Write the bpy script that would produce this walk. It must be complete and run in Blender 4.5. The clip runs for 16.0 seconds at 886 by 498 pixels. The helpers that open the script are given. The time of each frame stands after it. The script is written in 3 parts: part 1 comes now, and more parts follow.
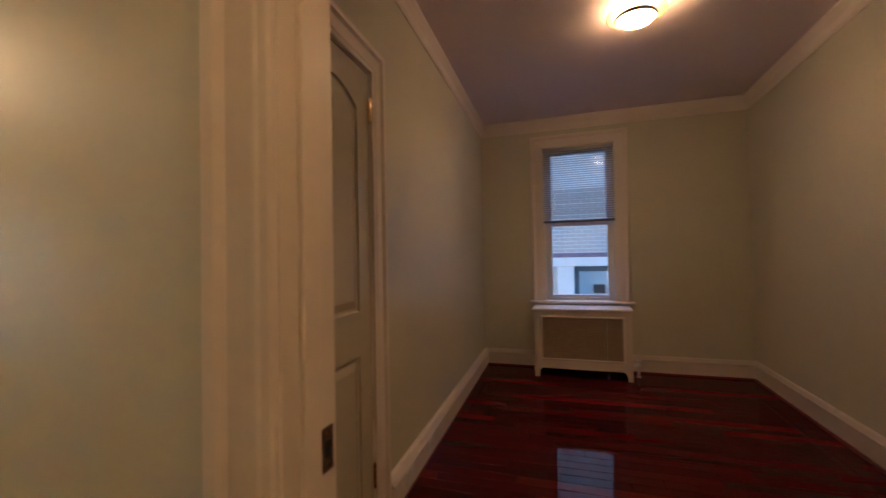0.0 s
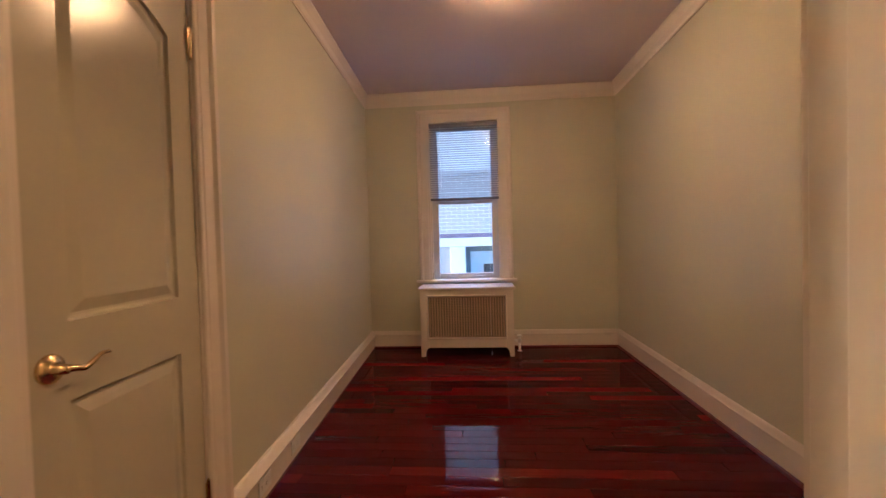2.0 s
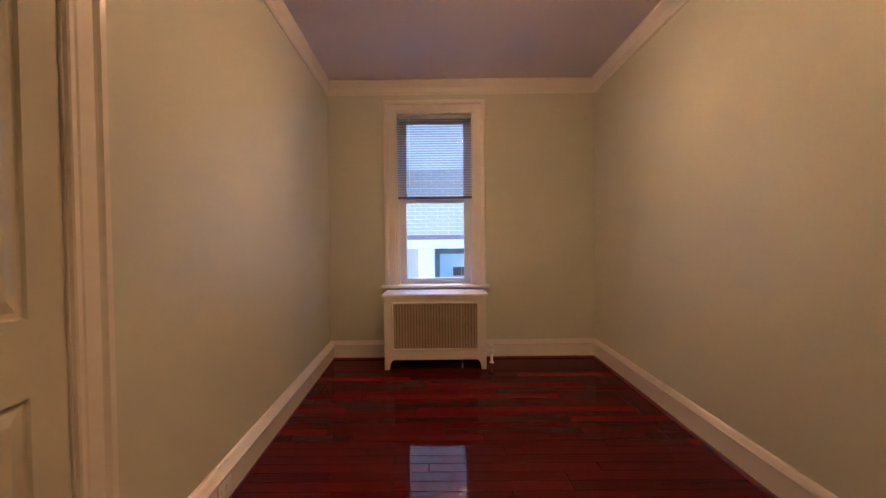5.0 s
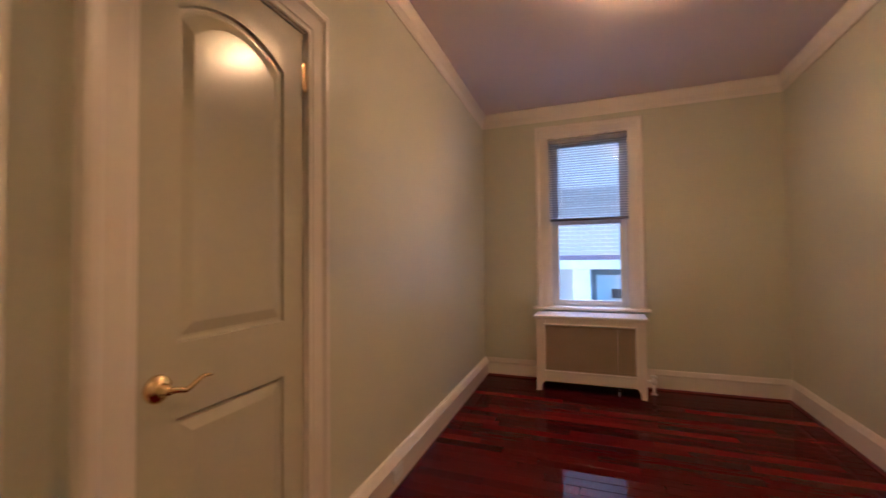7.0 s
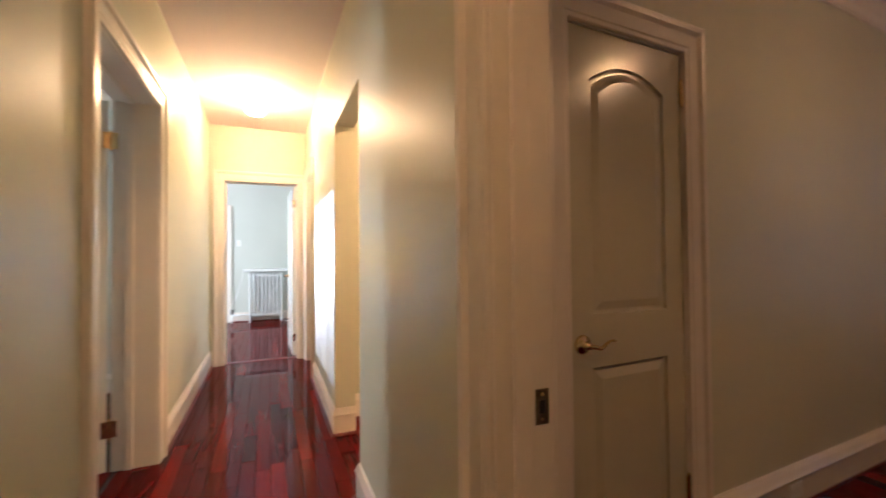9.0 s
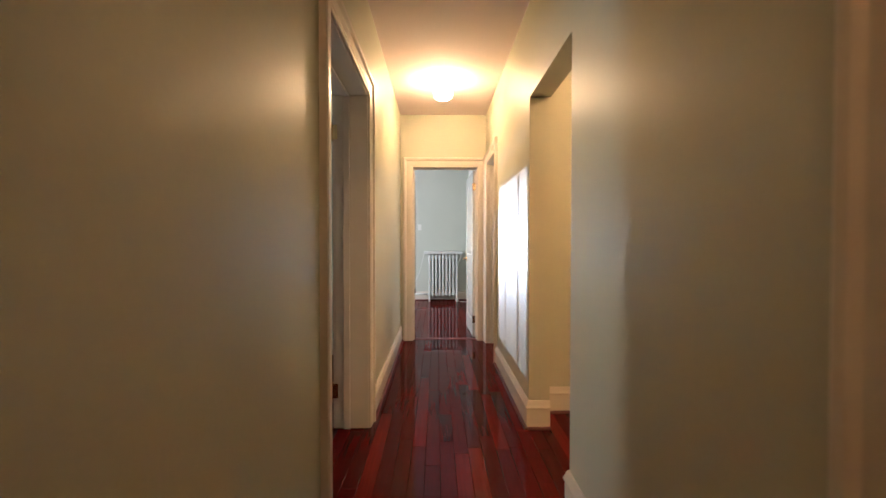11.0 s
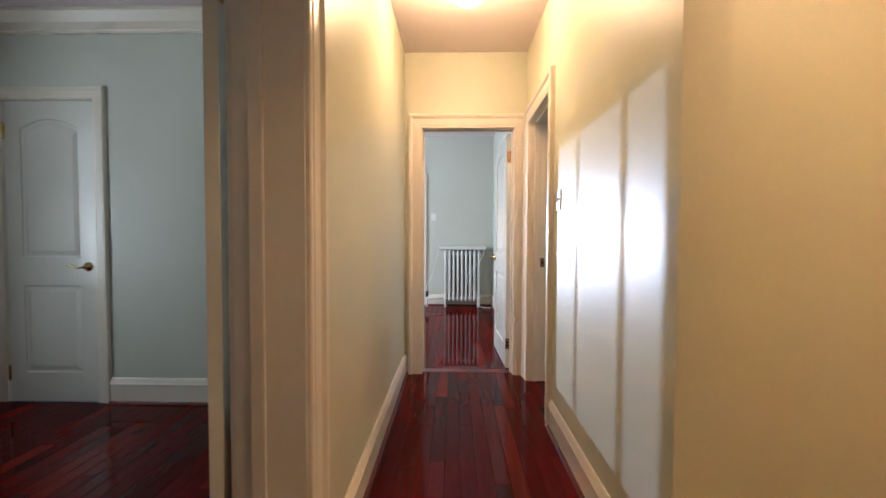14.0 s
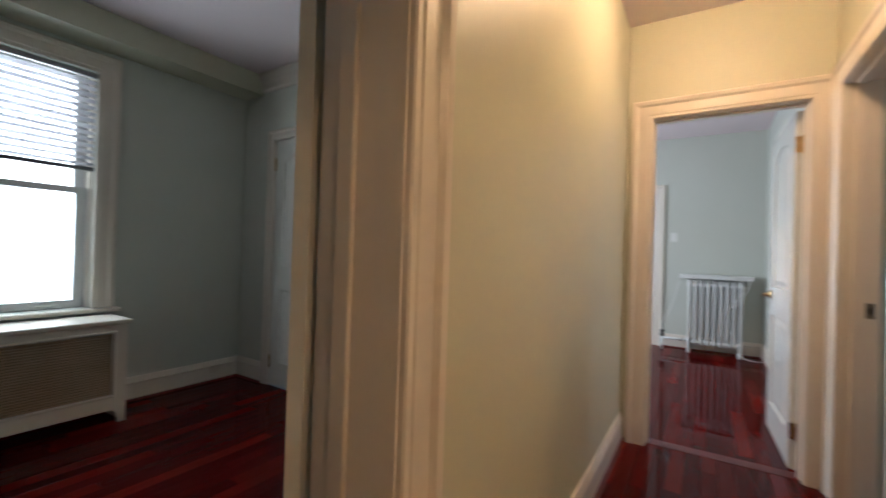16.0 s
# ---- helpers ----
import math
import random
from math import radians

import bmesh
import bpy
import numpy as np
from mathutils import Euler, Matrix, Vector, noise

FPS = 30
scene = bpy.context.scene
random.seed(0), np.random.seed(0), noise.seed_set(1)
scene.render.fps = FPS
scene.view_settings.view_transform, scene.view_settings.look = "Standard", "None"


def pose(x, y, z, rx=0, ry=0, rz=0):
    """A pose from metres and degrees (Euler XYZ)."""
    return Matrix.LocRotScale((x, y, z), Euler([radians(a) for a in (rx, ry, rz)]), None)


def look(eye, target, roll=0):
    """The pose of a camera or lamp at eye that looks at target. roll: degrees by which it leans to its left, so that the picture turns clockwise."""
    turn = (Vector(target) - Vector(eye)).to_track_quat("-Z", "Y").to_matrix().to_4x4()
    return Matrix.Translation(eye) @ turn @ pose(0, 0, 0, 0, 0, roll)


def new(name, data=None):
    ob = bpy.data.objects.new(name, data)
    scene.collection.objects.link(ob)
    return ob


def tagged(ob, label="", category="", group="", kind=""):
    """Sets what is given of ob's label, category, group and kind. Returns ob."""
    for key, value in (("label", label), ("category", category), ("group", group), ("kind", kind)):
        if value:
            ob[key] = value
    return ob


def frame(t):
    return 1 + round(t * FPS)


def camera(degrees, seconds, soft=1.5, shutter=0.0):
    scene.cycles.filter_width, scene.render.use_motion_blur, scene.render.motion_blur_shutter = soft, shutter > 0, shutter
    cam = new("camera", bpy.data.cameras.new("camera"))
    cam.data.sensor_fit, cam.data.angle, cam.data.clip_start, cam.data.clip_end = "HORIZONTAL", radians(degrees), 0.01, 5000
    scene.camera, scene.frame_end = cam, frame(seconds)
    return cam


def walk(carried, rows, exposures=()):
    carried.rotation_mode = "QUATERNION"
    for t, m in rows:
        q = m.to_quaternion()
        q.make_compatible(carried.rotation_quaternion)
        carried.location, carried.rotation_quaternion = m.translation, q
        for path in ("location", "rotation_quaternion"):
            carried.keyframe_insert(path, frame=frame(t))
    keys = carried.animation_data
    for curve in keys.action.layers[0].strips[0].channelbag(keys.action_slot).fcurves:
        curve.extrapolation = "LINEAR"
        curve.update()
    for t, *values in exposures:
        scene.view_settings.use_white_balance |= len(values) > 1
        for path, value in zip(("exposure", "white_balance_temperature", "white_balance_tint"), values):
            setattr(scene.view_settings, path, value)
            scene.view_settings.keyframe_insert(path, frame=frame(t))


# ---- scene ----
cam = camera(93.4, 16.0, 1.5, 0.5)
PATH = [
    (0, (-0.032, 0.248, 1.166), (-0.652, 2.149, 1.209), -1.1),
    (0.5, (-0.008, 0.25, 1.147), (-0.384, 2.214, 1.176), -0.6),
    (1, (-0.006, 0.268, 1.144), (-0.217, 2.257, 1.126), -0.6),
    (1.5, (-0.002, 0.349, 1.146), (-0.145, 2.344, 1.097), -1.2),
    (2, (0.074, 0.489, 1.12), (-0.084, 2.483, 1.071), -1.6),
    (2.5, (0.098, 0.599, 1.11), (-0.048, 2.593, 1.072), -0.2),
    (3, (0.097, 0.698, 1.129), (0.048, 2.697, 1.072), 0.2),
    (3.5, (0.081, 0.786, 1.121), (0.098, 2.784, 1.052), -0.7),
    (6, (0.06, 0.822, 1.132), (-0.047, 2.819, 1.118), -0.3),
    (6.5, (0.103, 0.736, 1.142), (-0.313, 2.692, 1.153), -1.0),
    (7, (0.11, 0.654, 1.15), (-0.612, 2.518, 1.204), -0.6),
    (7.5, (0.142, 0.527, 1.15), (-0.914, 2.224, 1.209), -0.5),
    (8, (0.198, 0.408, 1.179), (-1.127, 1.906, 1.224), -0.0),
    (8.5, (0.245, 0.354, 1.178), (-1.401, 1.49, 1.218), -0.6),
    (9, (0.282, 0.33, 1.164), (-1.563, 1.101, 1.202), -0.5),
    (9.5, (0.31, 0.284, 1.156), (-1.63, 0.769, 1.166), -0.1),
    (10, (0.285, 0.23, 1.15), (-1.698, 0.493, 1.142), -0.1),
    (12.3, (-0.57, 0.152, 1.155), (-2.57, 0.122, 1.115), 0.1),
    (12.5, (-0.665, 0.151, 1.152), (-2.664, 0.137, 1.109), 0.1),
    (13, (-0.927, 0.132, 1.152), (-2.925, 0.074, 1.091), 0.1),
    (13.5, (-1.189, 0.137, 1.157), (-3.187, 0.074, 1.102), 0.2),
    (14, (-1.431, 0.144, 1.154), (-3.429, 0.095, 1.087), 0.2),
    (14.5, (-1.61, 0.156, 1.161), (-3.608, 0.089, 1.139), 0.6),
    (15, (-1.773, 0.175, 1.162), (-3.746, -0.154, 1.163), 1.0),
    (15.5, (-1.892, 0.192, 1.16), (-3.779, -0.468, 1.136), 2.1),
    (16, (-1.988, 0.184, 1.154), (-3.68, -0.882, 1.17), 1.8),
]
EXPOSURES = [(0, 0.80, 4500), (0.5, 1.18, 4480), (1.0, 1.48, 4460), (1.5, 1.74, 4460), (2.5, 1.86, 4520), (3.5, 1.86, 4500), (6.0, 1.84, 4400), (7.0, 1.80, 4330), (8.0, 1.58, 4280), (8.5, 1.18, 4330), (9.0, 0.85, 4400),
             (9.5, 0.54, 4550), (10.0, 0.32, 4620), (12.5, 0.0, 4580), (13.5, 0.0, 4500), (14.5, 0.0, 4420), (15.0, -0.14, 4400), (16.0, -0.38, 4410)]
walk(cam, [(t, look(eye, target, roll)) for t, eye, target, roll in PATH], [(t, stops + 1.6, kelvin, 10) for t, stops, kelvin in EXPOSURES])

# ---- world and lights ----
world = bpy.data.worlds.new("sky")
scene.world = world
world.use_nodes = True
wn = world.node_tree.nodes
sky = wn.new("ShaderNodeTexSky")
sky.sky_type, sky.sun_disc = "NISHITA", False
SUN_WAY = Vector((1.0, 0.29, -0.003)).normalized()      # the way the light travels
sky.sun_elevation = radians(3.6)
sky.sun_rotation = math.atan2(-SUN_WAY.x, -SUN_WAY.y)
world.node_tree.links.new(sky.outputs[0], wn["Background"].inputs[0])
wn["Background"].inputs[1].default_value = 0.15
sky.ozone_density, sky.dust_density = 2.5, 0.5

sun = new("sun", bpy.data.lights.new("sun", "SUN"))
sun.data.energy, sun.data.angle, sun.data.color = 0.74, radians(0.16), (1.0, 0.88, 0.76)
sun.matrix_world = look((-20, -6, 3), Vector((-20, -6, 3)) + SUN_WAY)


def window_light(name, x, y, z, way, w, h, watts, colour=(1.0, 0.85, 0.64)):
    """Sky light that comes in by a window's opening."""
    ob = new(name, bpy.data.lights.new(name, "AREA"))
    ob.data.shape, ob.data.size, ob.data.size_y = "RECTANGLE", w, h
    ob.data.energy, ob.data.color = watts, colour
    ob.matrix_world = look((x, y, z), Vector((x, y, z)) + Vector(way))
    return ob


window_light("bedroom_south_daylight", -2.78, -3.62, 1.45, (0, 1, 0), 0.9, 1.75, 16, (1.0, 0.86, 0.60))
window_light("west_room_daylight", -6.6, -2.80, 1.45, (0, 1, 0), 1.05, 1.6, 33)
window_light("small_room_daylight", -0.03, 5.75, 3.25, (0, -1, -1.1), 1.6, 1.0, 10, (0.90, 0.76, 1.0))
window_light("north_room_daylight", -4.1, 3.28, 1.45, (0, -1, 0), 0.8, 1.6, 3)

# ---- materials ----


def material(name, colour, rough=0.5, metal=0.0, coat=0.0):
    m = bpy.data.materials.new(name)
    m.use_nodes = True
    b = m.node_tree.nodes["Principled BSDF"]
    b.inputs["Base Color"].default_value = (*colour, 1)
    b.inputs["Roughness"].default_value = rough
    b.inputs["Metallic"].default_value = metal
    b.inputs["Coat Weight"].default_value = coat
    b.inputs["Coat Roughness"].default_value = 0.04
    return m


def node(m, kind, **values):
    n = m.node_tree.nodes.new(kind)
    for key, value in values.items():
        n.inputs[key.replace("_", " ")].default_value = value
    return n


def link(m, a, b):
    m.node_tree.links.new(a, b)


def coords(m, scale=(1, 1, 1)):
    """Object-space coordinates in metres."""
    tc = m.node_tree.nodes.new("ShaderNodeTexCoord")
    mp = node(m, "ShaderNodeMapping", Scale=scale)
    link(m, tc.outputs["Object"], mp.inputs["Vector"])
    return mp.outputs[0]


def mottled(m, colour, dark, scale, fine, bump=0.1, distance=0.002, rough=None):
    """Two scales of colour change, a fine relief and an uneven gloss."""
    b = m.node_tree.nodes["Principled BSDF"]
    v = coords(m)
    big = node(m, "ShaderNodeTexNoise", Scale=scale, Detail=4.0)
    small = node(m, "ShaderNodeTexNoise", Scale=fine, Detail=3.0)
    link(m, v, big.inputs["Vector"])
    link(m, v, small.inputs["Vector"])
    add = m.node_tree.nodes.new("ShaderNodeMath")
    add.operation = "MULTIPLY_ADD"
    add.inputs[1].default_value = 0.35
    link(m, small.outputs["Fac"], add.inputs[0])
    link(m, big.outputs["Fac"], add.inputs[2])
    ramp = m.node_tree.nodes.new("ShaderNodeValToRGB")
    ramp.color_ramp.elements[0].position, ramp.color_ramp.elements[1].position = 0.40, 0.95
    ramp.color_ramp.elements[0].color, ramp.color_ramp.elements[1].color = (*dark, 1), (*colour, 1)
    link(m, add.outputs[0], ramp.inputs[0])
    link(m, ramp.outputs[0], b.inputs["Base Color"])
    bp = node(m, "ShaderNodeBump", Strength=bump, Distance=distance)
    link(m, small.outputs["Fac"], bp.inputs["Height"])
    link(m, bp.outputs[0], b.inputs["Normal"])
    if rough:
        rr = node(m, "ShaderNodeMapRange")
        rr.inputs["To Min"].default_value, rr.inputs["To Max"].default_value = rough
        link(m, big.outputs["Fac"], rr.inputs["Value"])
        link(m, rr.outputs[0], b.inputs["Roughness"])
    return m


WALL = mottled(material("wall_paint", (0.60, 0.60, 0.48), 0.42), (0.610, 0.605, 0.457), (0.558, 0.553, 0.412), 1.3, 60, 0.20, 0.002, (0.38, 0.48))
# wall paint copy with the daylit rooms' cooler light put into its colour
DAYLIT_WALL = mottled(material("daylit_wall_paint", (0.57, 0.60, 0.56), 0.42), (0.60, 0.615, 0.545), (0.555, 0.57, 0.50), 1.3, 60, 0.20, 0.002, (0.36, 0.48))
CEILING = mottled(material("ceiling_paint", (0.6, 0.57, 0.55), 0.8), (0.78, 0.69, 0.70), (0.73, 0.64, 0.65), 1.1, 70, 0.15, 0.002)
TRIM = mottled(material("trim_gloss_paint", (0.74, 0.70, 0.60), 0.3), (0.765, 0.705, 0.61), (0.71, 0.655, 0.56), 2.5, 35, 0.10, 0.0015, (0.24, 0.36))
DOORPAINT = mottled(material("door_paint", (0.72, 0.71, 0.65), 0.3), (0.73, 0.72, 0.66), (0.68, 0.67, 0.61), 2.0, 45, 0.08, 0.0012, (0.15, 0.24))
CREAM = mottled(material("cream_door_paint", (0.57, 0.54, 0.42), 0.3), (0.545, 0.52, 0.385), (0.50, 0.475, 0.35), 2.0, 45, 0.08, 0.0012, (0.15, 0.24))
WHITE = mottled(material("white_enamel", (0.78, 0.78, 0.76), 0.3), (0.79, 0.79, 0.77), (0.72, 0.72, 0.69), 4.0, 40, 0.1, 0.0015, (0.25, 0.4))
BRASS = mottled(material("polished_brass", (0.75, 0.52, 0.20), 0.18, 1.0), (0.80, 0.62, 0.29), (0.62, 0.45, 0.18), 30, 200, 0.05, 0.0005, (0.12, 0.25))
STEEL = mottled(material("dark_steel", (0.25, 0.21, 0.17), 0.35, 1.0), (0.30, 0.25, 0.20), (0.16, 0.13, 0.10), 40, 200, 0.05, 0.0005, (0.25, 0.45))
# near-black that stands for shade in latch holes and behind grilles
DARK = material("shade_black", (0.015, 0.012, 0.010), 0.9)
IRON = mottled(material("blackened_iron", (0.03, 0.03, 0.03), 0.6), (0.045, 0.04, 0.04), (0.02, 0.02, 0.02), 20, 120, 0.2, 0.001)
PLASTIC = material("white_plastic", (0.80, 0.79, 0.75), 0.3)
SLAT = mottled(material("blind_slat", (0.55, 0.56, 0.56), 0.35), (0.44, 0.43, 0.45), (0.37, 0.36, 0.38), 6, 60, 0.03, 0.0005)
RAILM = mottled(material("blind_rail", (0.16, 0.15, 0.15), 0.4), (0.18, 0.17, 0.165), (0.12, 0.115, 0.11), 8, 60, 0.03, 0.0005)
SASH = mottled(material("sash_paint", (0.70, 0.70, 0.70), 0.35), (0.72, 0.72, 0.715), (0.64, 0.64, 0.64), 5, 60, 0.05, 0.0008)
CANE = mottled(material("grille_tan", (0.42, 0.33, 0.22), 0.55), (0.46, 0.36, 0.25), (0.34, 0.26, 0.17), 12, 150, 0.2, 0.001)

GLASS = material("window_glass", (1, 1, 1), 0.0)
GLASS.node_tree.nodes["Principled BSDF"].inputs["Transmission Weight"].default_value = 1.0
GLASS.node_tree.nodes["Principled BSDF"].inputs["IOR"].default_value = 1.45


def glowing(name, colour, strength):
    m = material(name, (0.9, 0.88, 0.8), 0.4)
    b = m.node_tree.nodes["Principled BSDF"]
    b.inputs["Emission Color"].default_value = (*colour, 1)
    b.inputs["Emission Strength"].default_value = strength
    return m


HALL_GLOBE = glowing("lit_opal_globe", (1.0, 0.52, 0.18), 50.0)
ROOM_LENS = glowing("lit_lamp_lens", (1.0, 0.46, 0.142), 21.0)
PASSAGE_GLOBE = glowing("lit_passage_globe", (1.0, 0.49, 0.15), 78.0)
# glow of the unseen fill lamp at the hallway's east end
END_FILL = glowing("end_fill_glow", (1.0, 0.46, 0.14), 11.5)
LAMP_DRUM = glowing("lit_lamp_drum", (1.0, 0.46, 0.142), 25.0)
ROOM_DISH = material("pale_green_frosted_glass", (0.86, 0.92, 0.62), 0.45)
ROOM_DISH.node_tree.nodes["Principled BSDF"].inputs["Transmission Weight"].default_value = 0.75


def plank_wood():
    """Red varnished strip floor: each strip its own tone, with long grain."""
    m = material("red_varnished_strip", (0.15, 0.02, 0.012), 0.36, 0, 0.46)
    b = m.node_tree.nodes["Principled BSDF"]
    b.inputs["Coat Roughness"].default_value = 0.02
    b.inputs["Specular IOR Level"].default_value = 0.0
    b.inputs["Coat IOR"].default_value = 1.42
    info = m.node_tree.nodes.new("ShaderNodeObjectInfo")
    v = coords(m, (1.5, 28, 28))
    shift = m.node_tree.nodes.new("ShaderNodeVectorMath")
    shift.operation = "ADD"
    far = m.node_tree.nodes.new("ShaderNodeMath")
    far.operation = "MULTIPLY"
    far.inputs[1].default_value = 90.0
    link(m, info.outputs["Random"], far.inputs[0])
    link(m, v, shift.inputs[0])
    link(m, far.outputs[0], shift.inputs[1])
    grain = node(m, "ShaderNodeTexNoise", Scale=2.2, Detail=6.0, Roughness=0.65)
    link(m, shift.outputs[0], grain.inputs["Vector"])
    tone = m.node_tree.nodes.new("ShaderNodeValToRGB")
    e = tone.color_ramp.elements
    e[0].position, e[0].color = 0.0, (0.044, 0.0011, 0.0009, 1)
    e[1].position, e[1].color = 1.0, (0.145, 0.0085, 0.0038, 1)
    for p, c in ((0.18, (0.060, 0.0013, 0.0010, 1)), (0.55, (0.070, 0.0016, 0.0012, 1)), (0.85, (0.090, 0.0025, 0.0016, 1))):
        k = e.new(p)
        k.color = c
    link(m, info.outputs["Random"], tone.inputs[0])
    streak = m.node_tree.nodes.new("ShaderNodeValToRGB")
    streak.color_ramp.elements[0].position, streak.color_ramp.elements[0].color = 0.35, (0.80, 0.76, 0.76, 1)
    streak.color_ramp.elements[1].position, streak.color_ramp.elements[1].color = 0.68, (1.14, 1.14, 1.14, 1)
    link(m, grain.outputs["Fac"], streak.inputs[0])
    mul = m.node_tree.nodes.new("ShaderNodeMix")
    mul.data_type, mul.blend_type = "RGBA", "MULTIPLY"
    mul.inputs["Factor"].default_value = 1.0
    link(m, tone.outputs[0], mul.inputs["A"])
    link(m, streak.outputs[0], mul.inputs["B"])
    link(m, mul.outputs["Result"], b.inputs["Base Color"])
    wave = node(m, "ShaderNodeTexNoise", Scale=9.0, Detail=2.0)
    link(m, coords(m, (0.5, 1, 1)), wave.inputs["Vector"])
    bp = node(m, "ShaderNodeBump", Strength=0.02, Distance=0.004)
    link(m, wave.outputs["Fac"], bp.inputs["Height"])
    link(m, bp.outputs[0], b.inputs["Coat Normal"])
    link(m, bp.outputs[0], b.inputs["Normal"])
    return m


PLANK = plank_wood()
SHOE = mottled(material("red_shoe_moulding", (0.12, 0.015, 0.01), 0.5, 0, 0.08), (0.14, 0.018, 0.010), (0.07, 0.009, 0.006), 4, 60, 0.1, 0.001)
SUBFLOOR = material("floor_joint", (0.012, 0.004, 0.003), 0.6)

# ---- building helpers ----


def thing(name, m=None, label="", category="", group="", kind=""):
    """An Empty at a thing's base, which its parts hang from."""
    ob = new(name)
    ob.empty_display_size = 0.05
    ob.matrix_world = m or Matrix()
    return tagged(ob, label, category, group, kind)


def part(name, bm, mat, parent=None, label="", smooth=False):
    """Links a bmesh as one mesh object, as a part where it has a parent."""
    me = bpy.data.meshes.new(name)
    bmesh.ops.recalc_face_normals(bm, faces=bm.faces[:])
    bm.to_mesh(me)
    bm.free()
    me.materials.append(mat)
    for p in me.polygons:
        p.use_smooth = smooth
    ob = new(name, me)
    if parent:
        ob.parent = parent
    return tagged(ob, label)


def solid(bm, x0, x1, y0, y1, z0, z1, bevel=0.0):
    """Adds a box, with rounded edges where bevel is given."""
    v = [bm.verts.new((x, y, z)) for x in (x0, x1) for y in (y0, y1) for z in (z0, z1)]
    fs = [bm.faces.new([v[i] for i in q]) for q in ((0, 1, 3, 2), (4, 6, 7, 5), (0, 4, 5, 1), (2, 3, 7, 6), (0, 2, 6, 4), (1, 5, 7, 3))]
    if bevel:
        es = list({e for f in fs for e in f.edges})
        bmesh.ops.bevel(bm, geom=es, offset=bevel, segments=2, affect="EDGES", profile=0.5)
    return bm


def box(*a, bevel=0.0):
    return solid(bmesh.new(), *a, bevel=bevel)


def lathe(bm, rings, at=(0, 0, 0), axis="z", n=32, close=True):
    """Turns a list of (radius, height) about an axis through at."""
    def place(r, h, a):
        c, s = r * math.cos(a), r * math.sin(a)
        p = {"z": (c, s, h), "y": (c, h, s), "x": (h, c, s)}[axis]
        return (at[0] + p[0], at[1] + p[1], at[2] + p[2])
    loops = [[bm.verts.new(place(r, h, 2 * math.pi * i / n)) for i in range(n)] for r, h in rings]
    for a, b in zip(loops, loops[1:]):
        for i in range(n):
            bm.faces.new((a[i], a[(i + 1) % n], b[(i + 1) % n], b[i]))
    if close:
        bm.faces.new(loops[0])
        bm.faces.new(loops[-1])
    return bm


def tube(bm, points, radius, n=10):
    """A round bar along points; radius may be one number or one for each point."""
    pts = [Vector(p) for p in points]
    rad = radius if isinstance(radius, (list, tuple)) else [radius] * len(pts)
    loops = []
    side = None
    for i, p in enumerate(pts):
        d = (pts[min(i + 1, len(pts) - 1)] - pts[max(i - 1, 0)]).normalized()
        if side is None:
            side = d.orthogonal().normalized()
        side = (side - d * side.dot(d)).normalized()
        up = d.cross(side)
        loops.append([bm.verts.new(p + rad[i] * (math.cos(2 * math.pi * k / n) * side + math.sin(2 * math.pi * k / n) * up)) for k in range(n)])
    for a, b in zip(loops, loops[1:]):
        for k in range(n):
            bm.faces.new((a[k], a[(k + 1) % n], b[(k + 1) % n], b[k]))
    bm.faces.new(loops[0])
    bm.faces.new(loops[-1])
    return bm


def curve_points(points, steps=8):
    """A smooth line through points."""
    p = [Vector(q) for q in points]
    p = [2 * p[0] - p[1]] + p + [2 * p[-1] - p[-2]]
    out = []
    for i in range(1, len(p) - 2):
        for k in range(steps):
            t = k / steps
            out.append(0.5 * (2 * p[i] + (p[i + 1] - p[i - 1]) * t + (2 * p[i - 1] - 5 * p[i] + 4 * p[i + 1] - p[i + 2]) * t * t
                              + (3 * p[i] - p[i - 1] - 3 * p[i + 1] + p[i + 2]) * t ** 3))
    out.append(p[-2])
    return out


def sweep(bm, profile, place, closed=False):
    """Lays a moulding: place(d, t) gives the row of points along which the profile point (d, t) runs."""
    rows = [[bm.verts.new(p) for p in place(d, t)] for d, t in profile]
    n = len(rows[0])
    for a, b in zip(rows, rows[1:]):
        for i in range(n if closed else n - 1):
            bm.faces.new((a[i], a[(i + 1) % n], b[(i + 1) % n], b[i]))
    if not closed:
        bm.faces.new([r[0] for r in rows])
        bm.faces.new([r[-1] for r in rows])
    return bm


